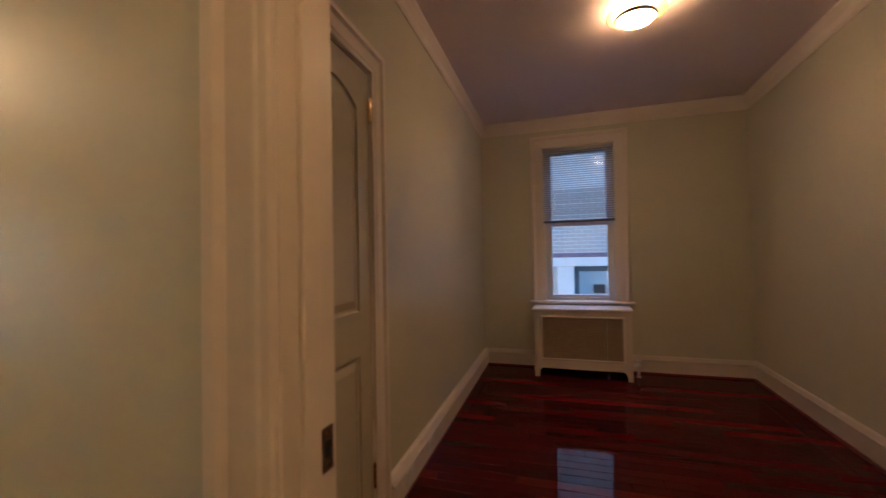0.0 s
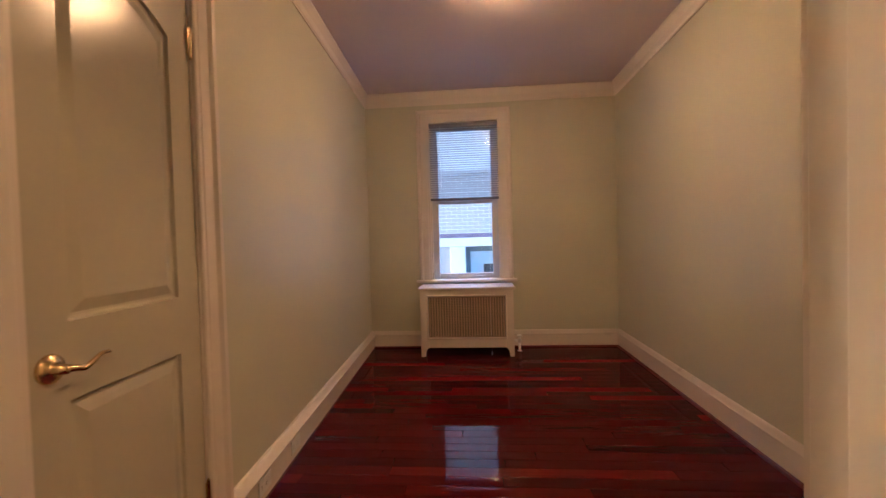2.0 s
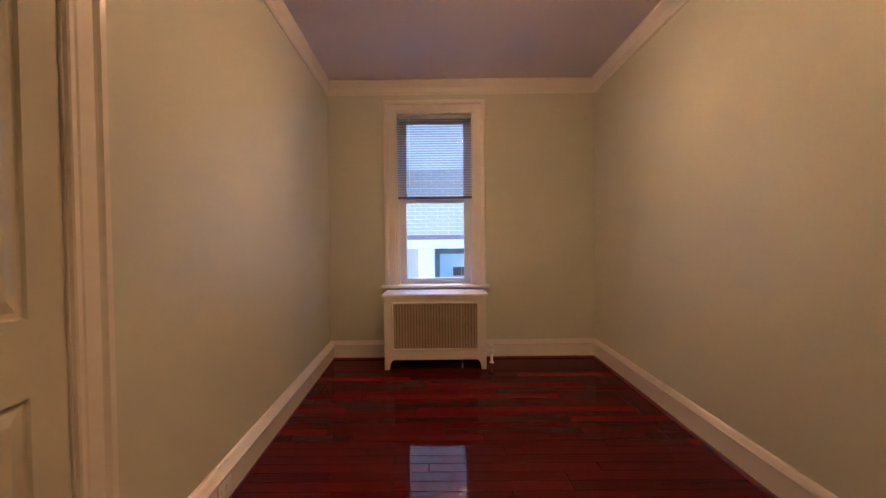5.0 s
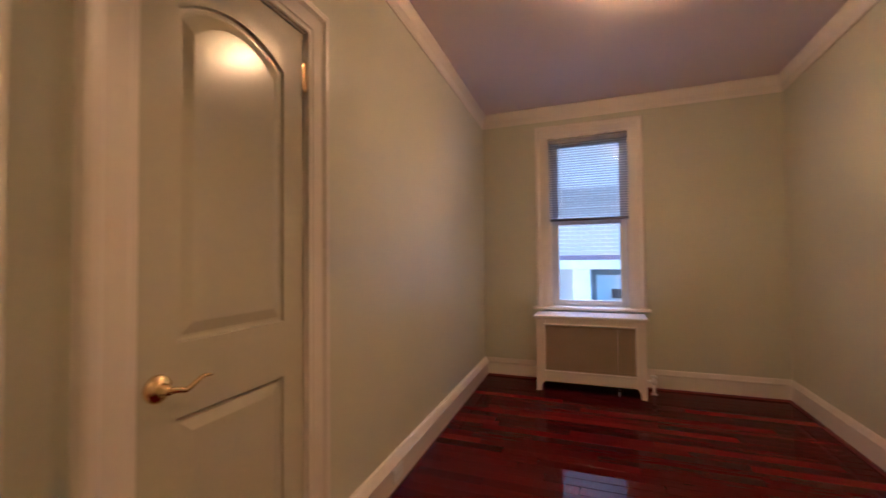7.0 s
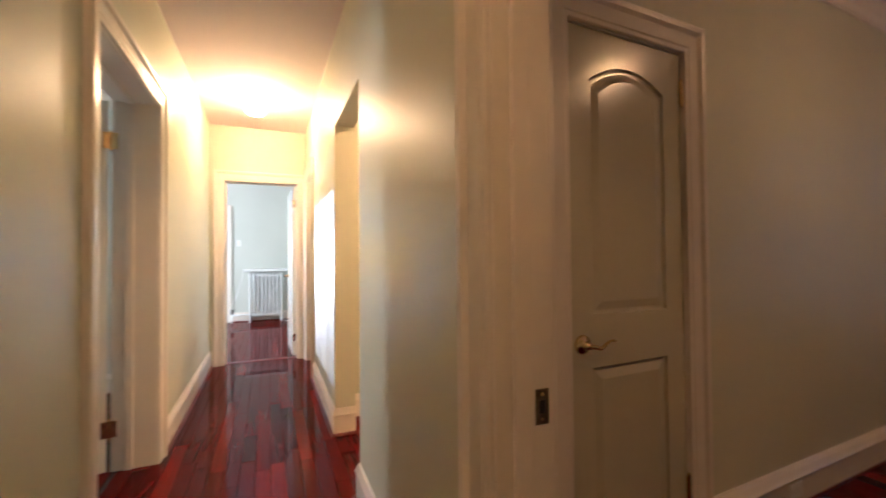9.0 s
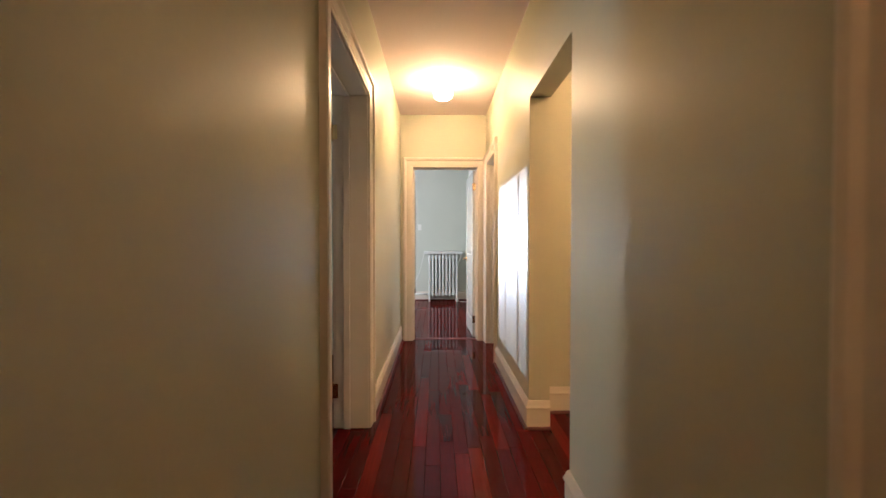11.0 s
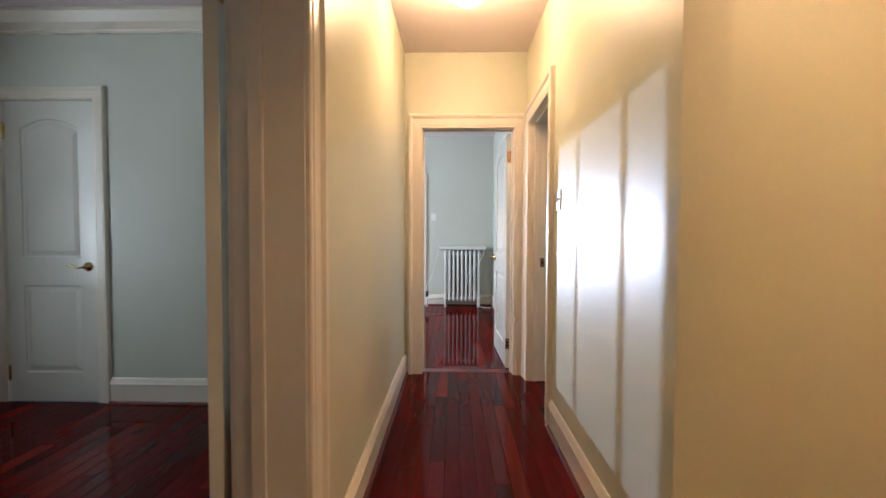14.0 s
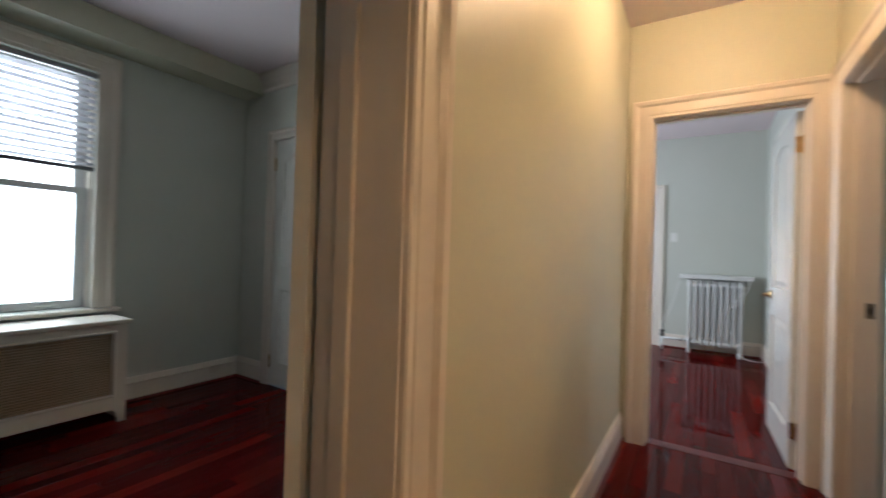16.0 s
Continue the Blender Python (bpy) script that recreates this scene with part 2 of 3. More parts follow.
def wall(name, m, length, height, thick, holes=(), mat=WALL, label="painted plaster wall"):
    """A wall whose face is local y = 0, running x = 0 to length; holes are (x0, x1, z0, z1) right through it."""
    bm = bmesh.new()
    xs = sorted({0, length, *(h[0] for h in holes), *(h[1] for h in holes)})
    zs = sorted({0, height, *(h[2] for h in holes), *(h[3] for h in holes)})
    full = [[not any(h[0] < (a + b) / 2 < h[1] and h[2] < (c + d) / 2 < h[3] for h in holes) for c, d in zip(zs, zs[1:])] for a, b in zip(xs, xs[1:])]
    made = {}

    def vert(i, j, k):
        if (i, j, k) not in made:
            made[i, j, k] = bm.verts.new((xs[i], thick * j, zs[k]))
        return made[i, j, k]
    nx, nz = len(xs) - 1, len(zs) - 1
    for i in range(nx):
        for k in range(nz):
            if not full[i][k]:
                continue
            for j in (0, 1):
                bm.faces.new([vert(i, j, k), vert(i + 1, j, k), vert(i + 1, j, k + 1), vert(i, j, k + 1)])
            for di, side in ((-1, 0), (1, 1)):
                if not (0 <= i + di < nx and full[i + di][k]):
                    bm.faces.new([vert(i + side, 0, k), vert(i + side, 1, k), vert(i + side, 1, k + 1), vert(i + side, 0, k + 1)])
            for dk, side in ((-1, 0), (1, 1)):
                if not (0 <= k + dk < nz and full[i][k + dk]):
                    bm.faces.new([vert(i, 0, k + side), vert(i, 1, k + side), vert(i + 1, 1, k + side), vert(i + 1, 0, k + side)])
    ob = part(name, bm, mat)
    ob.matrix_world = m
    return tagged(ob, label, "wall", kind="structure")


CASING = ((0.0, 0.0), (0.0, 0.012), (0.004, 0.016), (0.018, 0.016), (0.024, 0.019), (0.074, 0.019), (0.080, 0.024), (0.086, 0.030), (0.104, 0.032), (0.112, 0.026), (0.116, 0.0))
SLIM = tuple((d * 0.74, t * 0.8) for d, t in CASING)
BASE = ((0.0, 0.0), (0.016, 0.0), (0.016, 0.122), (0.021, 0.126), (0.022, 0.134), (0.018, 0.142), (0.015, 0.150), (0.011, 0.162), (0.006, 0.172), (0.0, 0.173))
SHOEP = ((0.0, 0.0), (0.034, 0.0), (0.033, 0.008), (0.028, 0.015), (0.0, 0.016))


def door_lining(parent, w, h, depth, front=CASING, back=CASING, stop=0.05):
    """Casing on both faces, jambs, head and stops of an opening w wide; local x = 0 to w, y = 0 front to depth back."""
    for prof, y, sign in ((front, 0.0, -1), (back, depth, 1)):
        if prof:
            part("casing", sweep(bmesh.new(), prof, lambda d, t: [(-d - 0.004, y + sign * t, 0), (-d - 0.004, y + sign * t, h + d + 0.004), (w + d + 0.004, y + sign * t, h + d + 0.004), (w + d + 0.004, y + sign * t, 0)]), TRIM, parent)
    part("jamb", box(-0.018, 0, -0.001, depth + 0.001, 0, h, bevel=0.002), TRIM, parent)
    part("jamb", box(w, w + 0.018, -0.001, depth + 0.001, 0, h, bevel=0.002), TRIM, parent)
    part("head_jamb", box(-0.018, w + 0.018, -0.001, depth + 0.001, h, h + 0.018, bevel=0.002), TRIM, parent)
    if stop:
        a, b = depth - stop - 0.04, depth - stop
        part("stop", box(0, 0.012, a, b, 0, h - 0.012, bevel=0.003), TRIM, parent)
        part("stop", box(w - 0.012, w, a, b, 0, h - 0.012, bevel=0.003), TRIM, parent)
        part("stop", box(0, w, a, b, h - 0.012, h, bevel=0.003), TRIM, parent)


def panel_outline(x0, x1, z0, z1, rise, i):
    """A panel's edge, inset by i; rise is the height of its arched top."""
    x0, x1, z0, z1 = x0 + i, x1 - i, z0 + i, z1 - i
    pts = [(x0, z0), (x1, z0)]
    n = 14 if rise else 1
    for k in range(n + 1):
        s = k / n
        pts.append((x1 + (x0 - x1) * s, z1 + rise * (1 - (2 * s - 1) ** 2)))
    return pts


def door_leaf(parent, w, h, thick=0.036, lock=(0.80, 0.99), mat=DOORPAINT):
    """A two-panel leaf with an arched upper panel; local x = 0 to w, front face y = 0, back y = thick, z from 8 mm."""
    bm = bmesh.new()
    side = 0.172 * w
    panels = ((side, w - side, lock[1], 0.909 * h, 0.066), (side, w - side, 0.20, lock[0], 0.0))
    z0 = 0.008
    rims = []
    for y, sign in ((0.0, 1), (thick, -1)):
        rim = [bm.verts.new((x, y, z)) for x, z in ((0, z0), (w, z0), (w, h), (0, h))]
        rims.append(rim)
        edges = [bm.edges.new((rim[i], rim[(i + 1) % 4])) for i in range(4)]
        for p in panels:
            rings = [[bm.verts.new((x, y + sign * t, z)) for x, z in panel_outline(*p, i)] for i, t in ((0.0, 0.0), (0.0035, 0.009), (0.010, 0.0105), (0.017, 0.0105), (0.044, 0.0025), (0.047, 0.002))]
            edges += [bm.edges.new((rings[0][i], rings[0][(i + 1) % len(rings[0])])) for i in range(len(rings[0]))]
            for a, b in zip(rings, rings[1:]):
                for i in range(len(a)):
                    bm.faces.new((a[i], a[(i + 1) % len(a)], b[(i + 1) % len(a)], b[i]))
            bm.faces.new(rings[-1])
        bmesh.ops.triangle_fill(bm, edges=edges, use_beauty=True)
    a, b = rims
    for i in range(4):
        bm.faces.new((a[i], a[(i + 1) % 4], b[(i + 1) % 4], b[i]))
    return part("leaf", bm, mat, parent, "painted two-panel door with an arched upper panel")


def lever(leaf, x, z, way, thick=0.036):
    """A brass lever on both faces; way is the x direction that the lever points."""
    for y, s in ((0.0, -1), (thick, 1)):
        h = part("handle", lathe(bmesh.new(), [(0.033, 0), (0.033, s * 0.004), (0.030, s * 0.009), (0.020, s * 0.013), (0.012, s * 0.018), (0.011, s * 0.042)], (x, y, z), "y", 28), BRASS, leaf, "polished brass lever handle", True)
        pts = curve_points([(x, y + s * 0.040, z), (x + way * 0.018, y + s * 0.046, z - 0.003), (x + way * 0.034, y + s * 0.050, z - 0.007), (x + way * 0.056, y + s * 0.050, z + 0.002), (x + way * 0.076, y + s * 0.050, z + 0.012), (x + way * 0.094, y + s * 0.049, z + 0.013), (x + way * 0.106, y + s * 0.047, z + 0.010)], 5)
        rad = [0.0085 - 0.0048 * (i / (len(pts) - 1)) ** 0.8 for i in range(len(pts))]
        part("lever", tube(bmesh.new(), pts, rad, 10), BRASS, h, "", True)


def hinge(parent, x, y, z, leaf_a, leaf_b, mat=BRASS, reach=0.036):
    """A butt hinge: its knuckle at (x, y), with two leaves that run along the given ways."""
    h = part("hinge", lathe(bmesh.new(), [(0.002, -0.058), (0.006, -0.052), (0.0065, -0.018), (0.0055, -0.017), (0.0065, -0.016), (0.0065, 0.016), (0.0055, 0.017), (0.0065, 0.018), (0.006, 0.052), (0.002, 0.058)], (x, y, z), "z", 12), mat, parent, "brass butt hinge" if mat is BRASS else "dull metal butt hinge")
    for way in (leaf_a, leaf_b):
        if way:
            d = Vector(way).normalized()
            n = Vector((-d.y, d.x)) * 0.0015
            bm = bmesh.new()
            q = [Vector((x, y)) + d * r + n * s for r, s in ((0.004, -1), (reach, -1), (reach, 1), (0.004, 1))]
            lo = [bm.verts.new((p.x, p.y, z - 0.045)) for p in q]
            hi = [bm.verts.new((p.x, p.y, z + 0.045)) for p in q]
            bm.faces.new(lo), bm.faces.new(hi)
            for i in range(4):
                bm.faces.new((lo[i], lo[(i + 1) % 4], hi[(i + 1) % 4], hi[i]))
            for k in (-0.03, 0.0, 0.03):
                c = Vector((x, y)) + d * reach * 0.6
                lathe(bm, [(0.0045, -0.003), (0.0045, 0.003)], (c.x, c.y, z + k), "y" if abs(d.x) > abs(d.y) else "x", 8)
            part("hinge_leaf", bm, mat, h)


def baseboard(name, a, b, n, deep=1.0):
    """A skirting from a to b on the floor, standing out along n, with a red shoe moulding."""
    a, b, n = Vector((*a, 0)), Vector((*b, 0)), Vector((*n, 0))
    ob = part(name, sweep(bmesh.new(), BASE, lambda d, t: [a + n * d * deep + Vector((0, 0, t)), b + n * d * deep + Vector((0, 0, t))]), TRIM)
    tagged(ob, "cream moulded baseboard along the wall", "baseboard", kind="structure")
    part("shoe_moulding", sweep(bmesh.new(), SHOEP, lambda d, t: [a + n * d + Vector((0, 0, t)), b + n * d + Vector((0, 0, t))]), SHOE, ob, "dark red shoe moulding")
    return ob


CROWN = ((0.0, 0.0), (0.014, 0.0), (0.016, 0.012), (0.022, 0.020), (0.024, 0.070), (0.030, 0.082), (0.042, 0.104), (0.054, 0.124), (0.060, 0.130), (0.060, 0.150), (0.0, 0.150))
ROOM_CROWN = tuple((d * 0.64, t * 0.89) for d, t in CROWN)


def crown_three(name, x0, x1, y0, y1, z):
    """Crown moulding on three sides of a room that has a soffit on the fourth."""
    ob = part(name, sweep(bmesh.new(), CROWN, lambda d, t: [(x0 + d, y0, z - 0.152 + t), (x0 + d, y1 - d, z - 0.152 + t), (x1 - d, y1 - d, z - 0.152 + t), (x1 - d, y0, z - 0.152 + t)]), TRIM)
    return tagged(ob, "cream crown moulding under the ceiling", "crown moulding", kind="structure")


def crown(name, x0, x1, y0, y1, z, skew=0.0):
    """Crown moulding round a room's ceiling; skew moves the wall x0 at its far end."""
    ob = part(name, sweep(bmesh.new(), ROOM_CROWN, lambda d, t: [(x0 + d, y0 + d, z - 0.1355 + t), (x1 - d, y0 + d, z - 0.1355 + t), (x1 - d, y1 - d, z - 0.1355 + t), (x0 + skew + d, y1 - d, z - 0.1355 + t)], True), TRIM)
    return tagged(ob, "cream crown moulding under the ceiling", "crown moulding", kind="structure")


def slab(name, x0, x1, y0, y1, z0, z1, mat, label, category):
    ob = part(name, box(x0, x1, y0, y1, z0, z1), mat)
    return tagged(ob, label, category, kind="structure")

# ---- large structure ----
H = 2.635
J = 0.018


def hole(a, b, h):
    """The gap in a wall for a lined opening from a to b."""
    return (a - J, b + J, 0, h + J)


wall("wall_hall_north", pose(-4.87, 0.737, 0), 6.50, H, 0.128, [hole(0.15, 0.83, 2.03), (2.324, 3.12, 0, 2.045), hole(4.437, 5.224, 2.05)], label="pale grey-green painted hallway wall with openings")
wall("wall_hall_south", pose(1.60, -0.258, 0, 0, 0, 180), 6.47, H, 0.20, [hole(3.22, 4.155, 2.05), hole(1.05, 1.83, 2.05)], label="pale grey-green painted hallway wall")
wall("wall_hall_west", pose(-4.87, -2.75, 0, 0, 0, 90), 6.15, 2.76, 0.13, [hole(2.64, 3.385, 2.02)], label="warm-lit painted wall at the hallway's end")
wall("wall_hall_east", pose(1.20, 0.737, 0, 0, 0, -90), 0.995, H, 0.10, label="plain painted wall closing the hallway")
WEST = pose(-0.83, 0.865, 0, 0, 0, 93)
wall("wall_small_room_west", WEST, 3.91, H, 0.12, [hole(0.40, 0.993, 1.968)], label="pale grey-green painted wall beside a closet door")
wall("wall_small_room_east", pose(1.48, 4.77, 0, 0, 0, -90), 3.905, H, 0.15, label="long plain pale grey-green painted wall")
wall("wall_small_room_north", pose(-1.15, 4.77, 0), 2.78, 2.9, 0.28, [(0.76, 1.48, 0.70, 2.315)], label="painted outer wall with one window")
wall("wall_bedroom_west", pose(-4.20, -3.35, 0, 0, 0, 90), 2.892, H, 0.12, [hole(0.45, 1.075, 2.05)], mat=DAYLIT_WALL, label="grey wall with daylight tinted into its paint and a closet door")
# unseen wall, added to stop sky light leaking under the closet leaf
wall("wall_closet_light_block", pose(-4.325, -3.35, -0.12, 0, 0, 90), 2.892, H + 0.12, 0.05, mat=DAYLIT_WALL, label="unseen wall added to block light behind the closet door")
wall("wall_bedroom_south", pose(-0.05, -3.35, 0, 0, 0, 180), 4.27, H, 0.28, [(2.36, 3.08, 0.70, 2.315)], mat=DAYLIT_WALL, label="grey painted outer wall with one window")
wall("wall_bedroom_east", pose(-0.30, -0.458, 0, 0, 0, -90), 2.892, H, 0.25, mat=DAYLIT_WALL, label="plain grey painted outer wall")
wall("wall_west_room_west", pose(-8.30, -2.75, 0, 0, 0, 90), 3.54, 2.76, 0.12, [hole(1.70, 2.34, 2.03)], mat=DAYLIT_WALL, label="pale wall with daylight tinted into its paint, behind a radiator")
wall("wall_west_room_north", pose(-8.42, 0.79, 0), 3.42, 2.76, 0.10, mat=DAYLIT_WALL, label="pale wall with daylight tinted into its paint")
wall("wall_west_room_south", pose(-4.87, -2.75, 0, 0, 0, 180), 3.55, 2.76, 0.25, [(1.2, 2.26, 0.65, 2.25)], mat=DAYLIT_WALL, label="pale outer wall with daylight tinted into its paint")
wall("wall_passage_west", pose(-2.79, 0.865, 0, 0, 0, 90), 2.335, H, 0.11, label="warm-lit painted wall of the side passage")
wall("wall_passage_north", pose(-5.00, 3.20, 0), 3.92, H, 0.12, [(0.5, 1.3, 0.65, 2.25)], label="plain painted wall")

slab("ceiling_hall", -5.0, 1.63, -0.458, 0.865, H, H + 0.12, CEILING, "off-white painted hallway ceiling", "ceiling")
slab("ceiling_small_room", -1.15, 1.63, 0.866, 5.05, H - 0.015, H + 0.12, CEILING, "mauve-tinted off-white painted ceiling", "ceiling")
slab("ceiling_bedroom", -4.87, -0.05, -3.63, -0.458, H + 0.002, H + 0.12, CEILING, "grey-white painted ceiling", "ceiling")
slab("ceiling_west_room", -8.42, -5.0, -3.0, 0.90, 2.76, 2.86, CEILING, "bluish white painted ceiling", "ceiling")
slab("ceiling_passage", -5.0, -1.16, 0.865, 3.32, H + 0.002, H + 0.12, CEILING, "off-white painted ceiling", "ceiling")
slab("soffit_bedroom", -4.20, -0.30, -3.35, -3.10, 2.465, H, WALL, "boxed painted soffit above the window", "soffit")
crown("crown_moulding_small_room", -0.83, 1.48, 0.865, 4.77, H - 0.015, -0.205)
crown_three("crown_moulding_bedroom", -4.20, -0.30, -3.10, -0.458, H)

ground = slab("ground", -60, 60, -60, 60, -3.3, -3.2, mottled(material("yard_concrete", (0.35, 0.34, 0.33), 0.9), (0.38, 0.37, 0.36), (0.28, 0.27, 0.26), 0.5, 9, 0.3, 0.01), "grey concrete yard far below the windows", "ground")

for name, a, b, n in (
        ("baseboard_small_room_west", (-0.83, 0.865), (-0.845, 1.142), (0.9986, 0.0523)), ("baseboard_small_room_west", (-0.888, 1.978), (-1.035, 4.77), (0.9986, 0.0523)),
        ("baseboard_small_room_north", (-1.035, 4.77), (1.48, 4.77), (0, -1)), ("baseboard_small_room_east", (1.48, 0.865), (1.48, 4.77), (-1, 0)),
        ("baseboard_small_room_south", (-0.83, 0.865), (-0.556, 0.865), (0, 1)), ("baseboard_small_room_south", (0.477, 0.865), (1.48, 0.865), (0, 1)),
        ("baseboard_hall_north", (1.20, 0.737), (0.477, 0.737), (0, -1)),
        ("baseboard_passage", (-2.79, 0.865), (-2.79, 3.2), (1, 0)),
        ("baseboard_hall_south", (-4.87, -0.258), (-2.677, -0.258), (0, 1)), ("baseboard_hall_south", (-1.498, -0.258), (-0.352, -0.258), (0, 1)),
        ("baseboard_west_room", (-8.30, -0.29), (-8.30, 0.79), (1, 0)), ("baseboard_west_room", (-8.30, 0.79), (-5.0, 0.79), (0, -1)),
        ("baseboard_bedroom_west", (-4.20, -0.458), (-4.20, -2.185), (1, 0)), ("baseboard_bedroom_west", (-4.20, -2.99), (-4.20, -3.35), (1, 0)),
        ("baseboard_bedroom_south", (-4.20, -3.35), (-0.30, -3.35), (0, 1))):
    baseboard(name, a, b, n, 1.9 if name == "baseboard_small_room_west" else 1.0)

# skirtings that turn into the passage opening
for x0, x1, turn in ((-3.918, -2.546, 1), (-0.568, -1.75, -1)):
    def place(d, t):
        return [(x0, 0.737 - d, t), (x1 + turn * d, 0.737 - d, t), (x1 + turn * d, 0.865, t)]
    ob = tagged(part("baseboard_hall_north", sweep(bmesh.new(), BASE, place), TRIM), "cream moulded baseboard turning into an opening", "baseboard", kind="structure")
    part("shoe_moulding", sweep(bmesh.new(), SHOEP, place), SHOE, ob, "dark red shoe moulding")

# ---- doors ----


def put(ob, parent, m):
    """Gives a part its own place in the world."""
    ob.matrix_parent_inverse = parent.matrix_world.inverted()
    ob.matrix_basis = m


def strike(parent, x, y, z, face):
    """A strike plate let into a jamb's face."""
    s = part("strike_plate", box(x - 0.001, x + 0.0015, y - 0.016, y + 0.016, z - 0.036, z + 0.036, bevel=0.0007), STEEL, parent, "tarnished brass strike plate")
    # raised near-black block drawn as the shade in the latch hole
    part("latch_hole_shade", box(x - 0.0005 + face * 0.0008, x + 0.0012 + face * 0.0008, y - 0.007, y + 0.007, z - 0.013, z + 0.013), DARK, s)
    for k in (-0.026, 0.026):
        part("screw", lathe(bmesh.new(), [(0.004, 0), (0.0035, face * 0.001)], (x + 0.0015 * (face > 0) - 0.001 * (face < 0), y, z + k), "x", 10), BRASS, s)


d1 = thing("door_1", pose(-0.433, 0.737, 0), "cream moulded casing of an open doorway", "doorway", kind="structure")
door_lining(d1, 0.787, 2.05, 0.128)
strike(d1, 0.0, 0.108, 0.857, 1)

d2 = thing("door_2", WEST @ pose(0.40, 0, 0), "closed cream arched two-panel closet door with brass lever", "door", kind="structure")
door_lining(d2, 0.593, 1.968, 0.12, back=None, stop=0.038)
leaf = door_leaf(d2, 0.587, 1.964, lock=(0.775, 0.955), mat=CREAM)
leaf.location = (0.003, 0.004, 0)
lever(leaf, 0.052, 0.860, 1)
for z in (0.25, 1.81):
    hinge(d2, 0.592, -0.003, z, None, (-1, 0.05), reach=0.013)
strike(d2, 0.0, 0.022, 0.860, 1)

d3 = thing("door_3", pose(-1.62, -0.258, 0, 0, 0, 180), "cream moulded doorway with its door swung open", "door", kind="structure")
door_lining(d3, 0.935, 2.05, 0.20)
leaf = door_leaf(d3, 0.925, 2.04)
put(leaf, d3, pose(-2.549, -0.487, 0, 0, 0, 200))
lever(leaf, 0.865, 0.93, -1)
for z in (0.235, 1.825):
    hinge(d3, 0.930, 0.219, z, (0, -1), (-0.3, 0.93))

d4 = thing("door_4", pose(-4.87, -0.11, 0, 0, 0, 90), "cream moulded doorway with its door folded back", "door", kind="structure")
door_lining(d4, 0.745, 2.02, 0.13)
leaf = door_leaf(d4, 0.735, 2.01)
put(leaf, d4, pose(-5.02, 0.634, 0, 0, 0, 182))
lever(leaf, 0.675, 0.93, -1)
for z in (0.22, 1.82):
    hinge(d4, 0.742, 0.140, z, (0, -1), (-1, 0.1))

d5 = thing("door_5", pose(-4.72, 0.737, 0), "cream moulded casing of an open side doorway", "doorway", kind="structure")
door_lining(d5, 0.68, 2.03, 0.128)
strike(d5, 0.0, 0.105, 0.94, 1)

d6 = thing("door_6", pose(-4.20, -2.90, 0, 0, 0, 90), "closed white arched two-panel closet door with brass lever", "door", kind="structure")
door_lining(d6, 0.625, 2.05, 0.12, SLIM, None, 0.038)
leaf = door_leaf(d6, 0.619, 2.046)
leaf.location = (0.003, 0.004, 0)
lever(leaf, 0.563, 0.93, -1)
for z in (0.20, 1.85):
    hinge(d6, 0.001, -0.003, z, None, (1, 0.05), reach=0.013)

d7 = thing("door_7", pose(0.55, -0.258, 0, 0, 0, 180), "cream moulded casing of a closed hallway door", "door", kind="structure")
door_lining(d7, 0.78, 2.05, 0.20)
leaf = door_leaf(d7, 0.774, 2.046)
leaf.location = (0.003, 0.155, 0)

d8 = thing("door_8", pose(-8.30, -1.05, 0, 0, 0, 90), "white moulded casing of a closed glazed door", "door", kind="structure")
door_lining(d8, 0.64, 2.03, 0.12, back=None, stop=0.038)
leaf_bm = box(0.003, 0.130, 0.004, 0.040, 0.008, 2.026, bevel=0.003)
solid(leaf_bm, 0.55, 0.637, 0.004, 0.040, 0.008, 2.026, bevel=0.003)
solid(leaf_bm, 0.1305, 0.5495, 0.005, 0.039, 0.008, 0.30, bevel=0.003)
solid(leaf_bm, 0.1305, 0.5495, 0.005, 0.039, 1.94, 2.026, bevel=0.003)
for x, w in ((0.218, 0.009), (0.375, 0.004)):
    solid(leaf_bm, x - w / 2, x + w / 2, 0.006, 0.038, 0.3005, 1.9395, bevel=0.003)
leaf = part("leaf", leaf_bm, DOORPAINT, d8, "white glazed door leaf")
part("pane", box(0.13, 0.55, 0.018, 0.022, 0.30, 1.94), GLASS, leaf).visible_shadow = False

# ---- windows and blinds ----


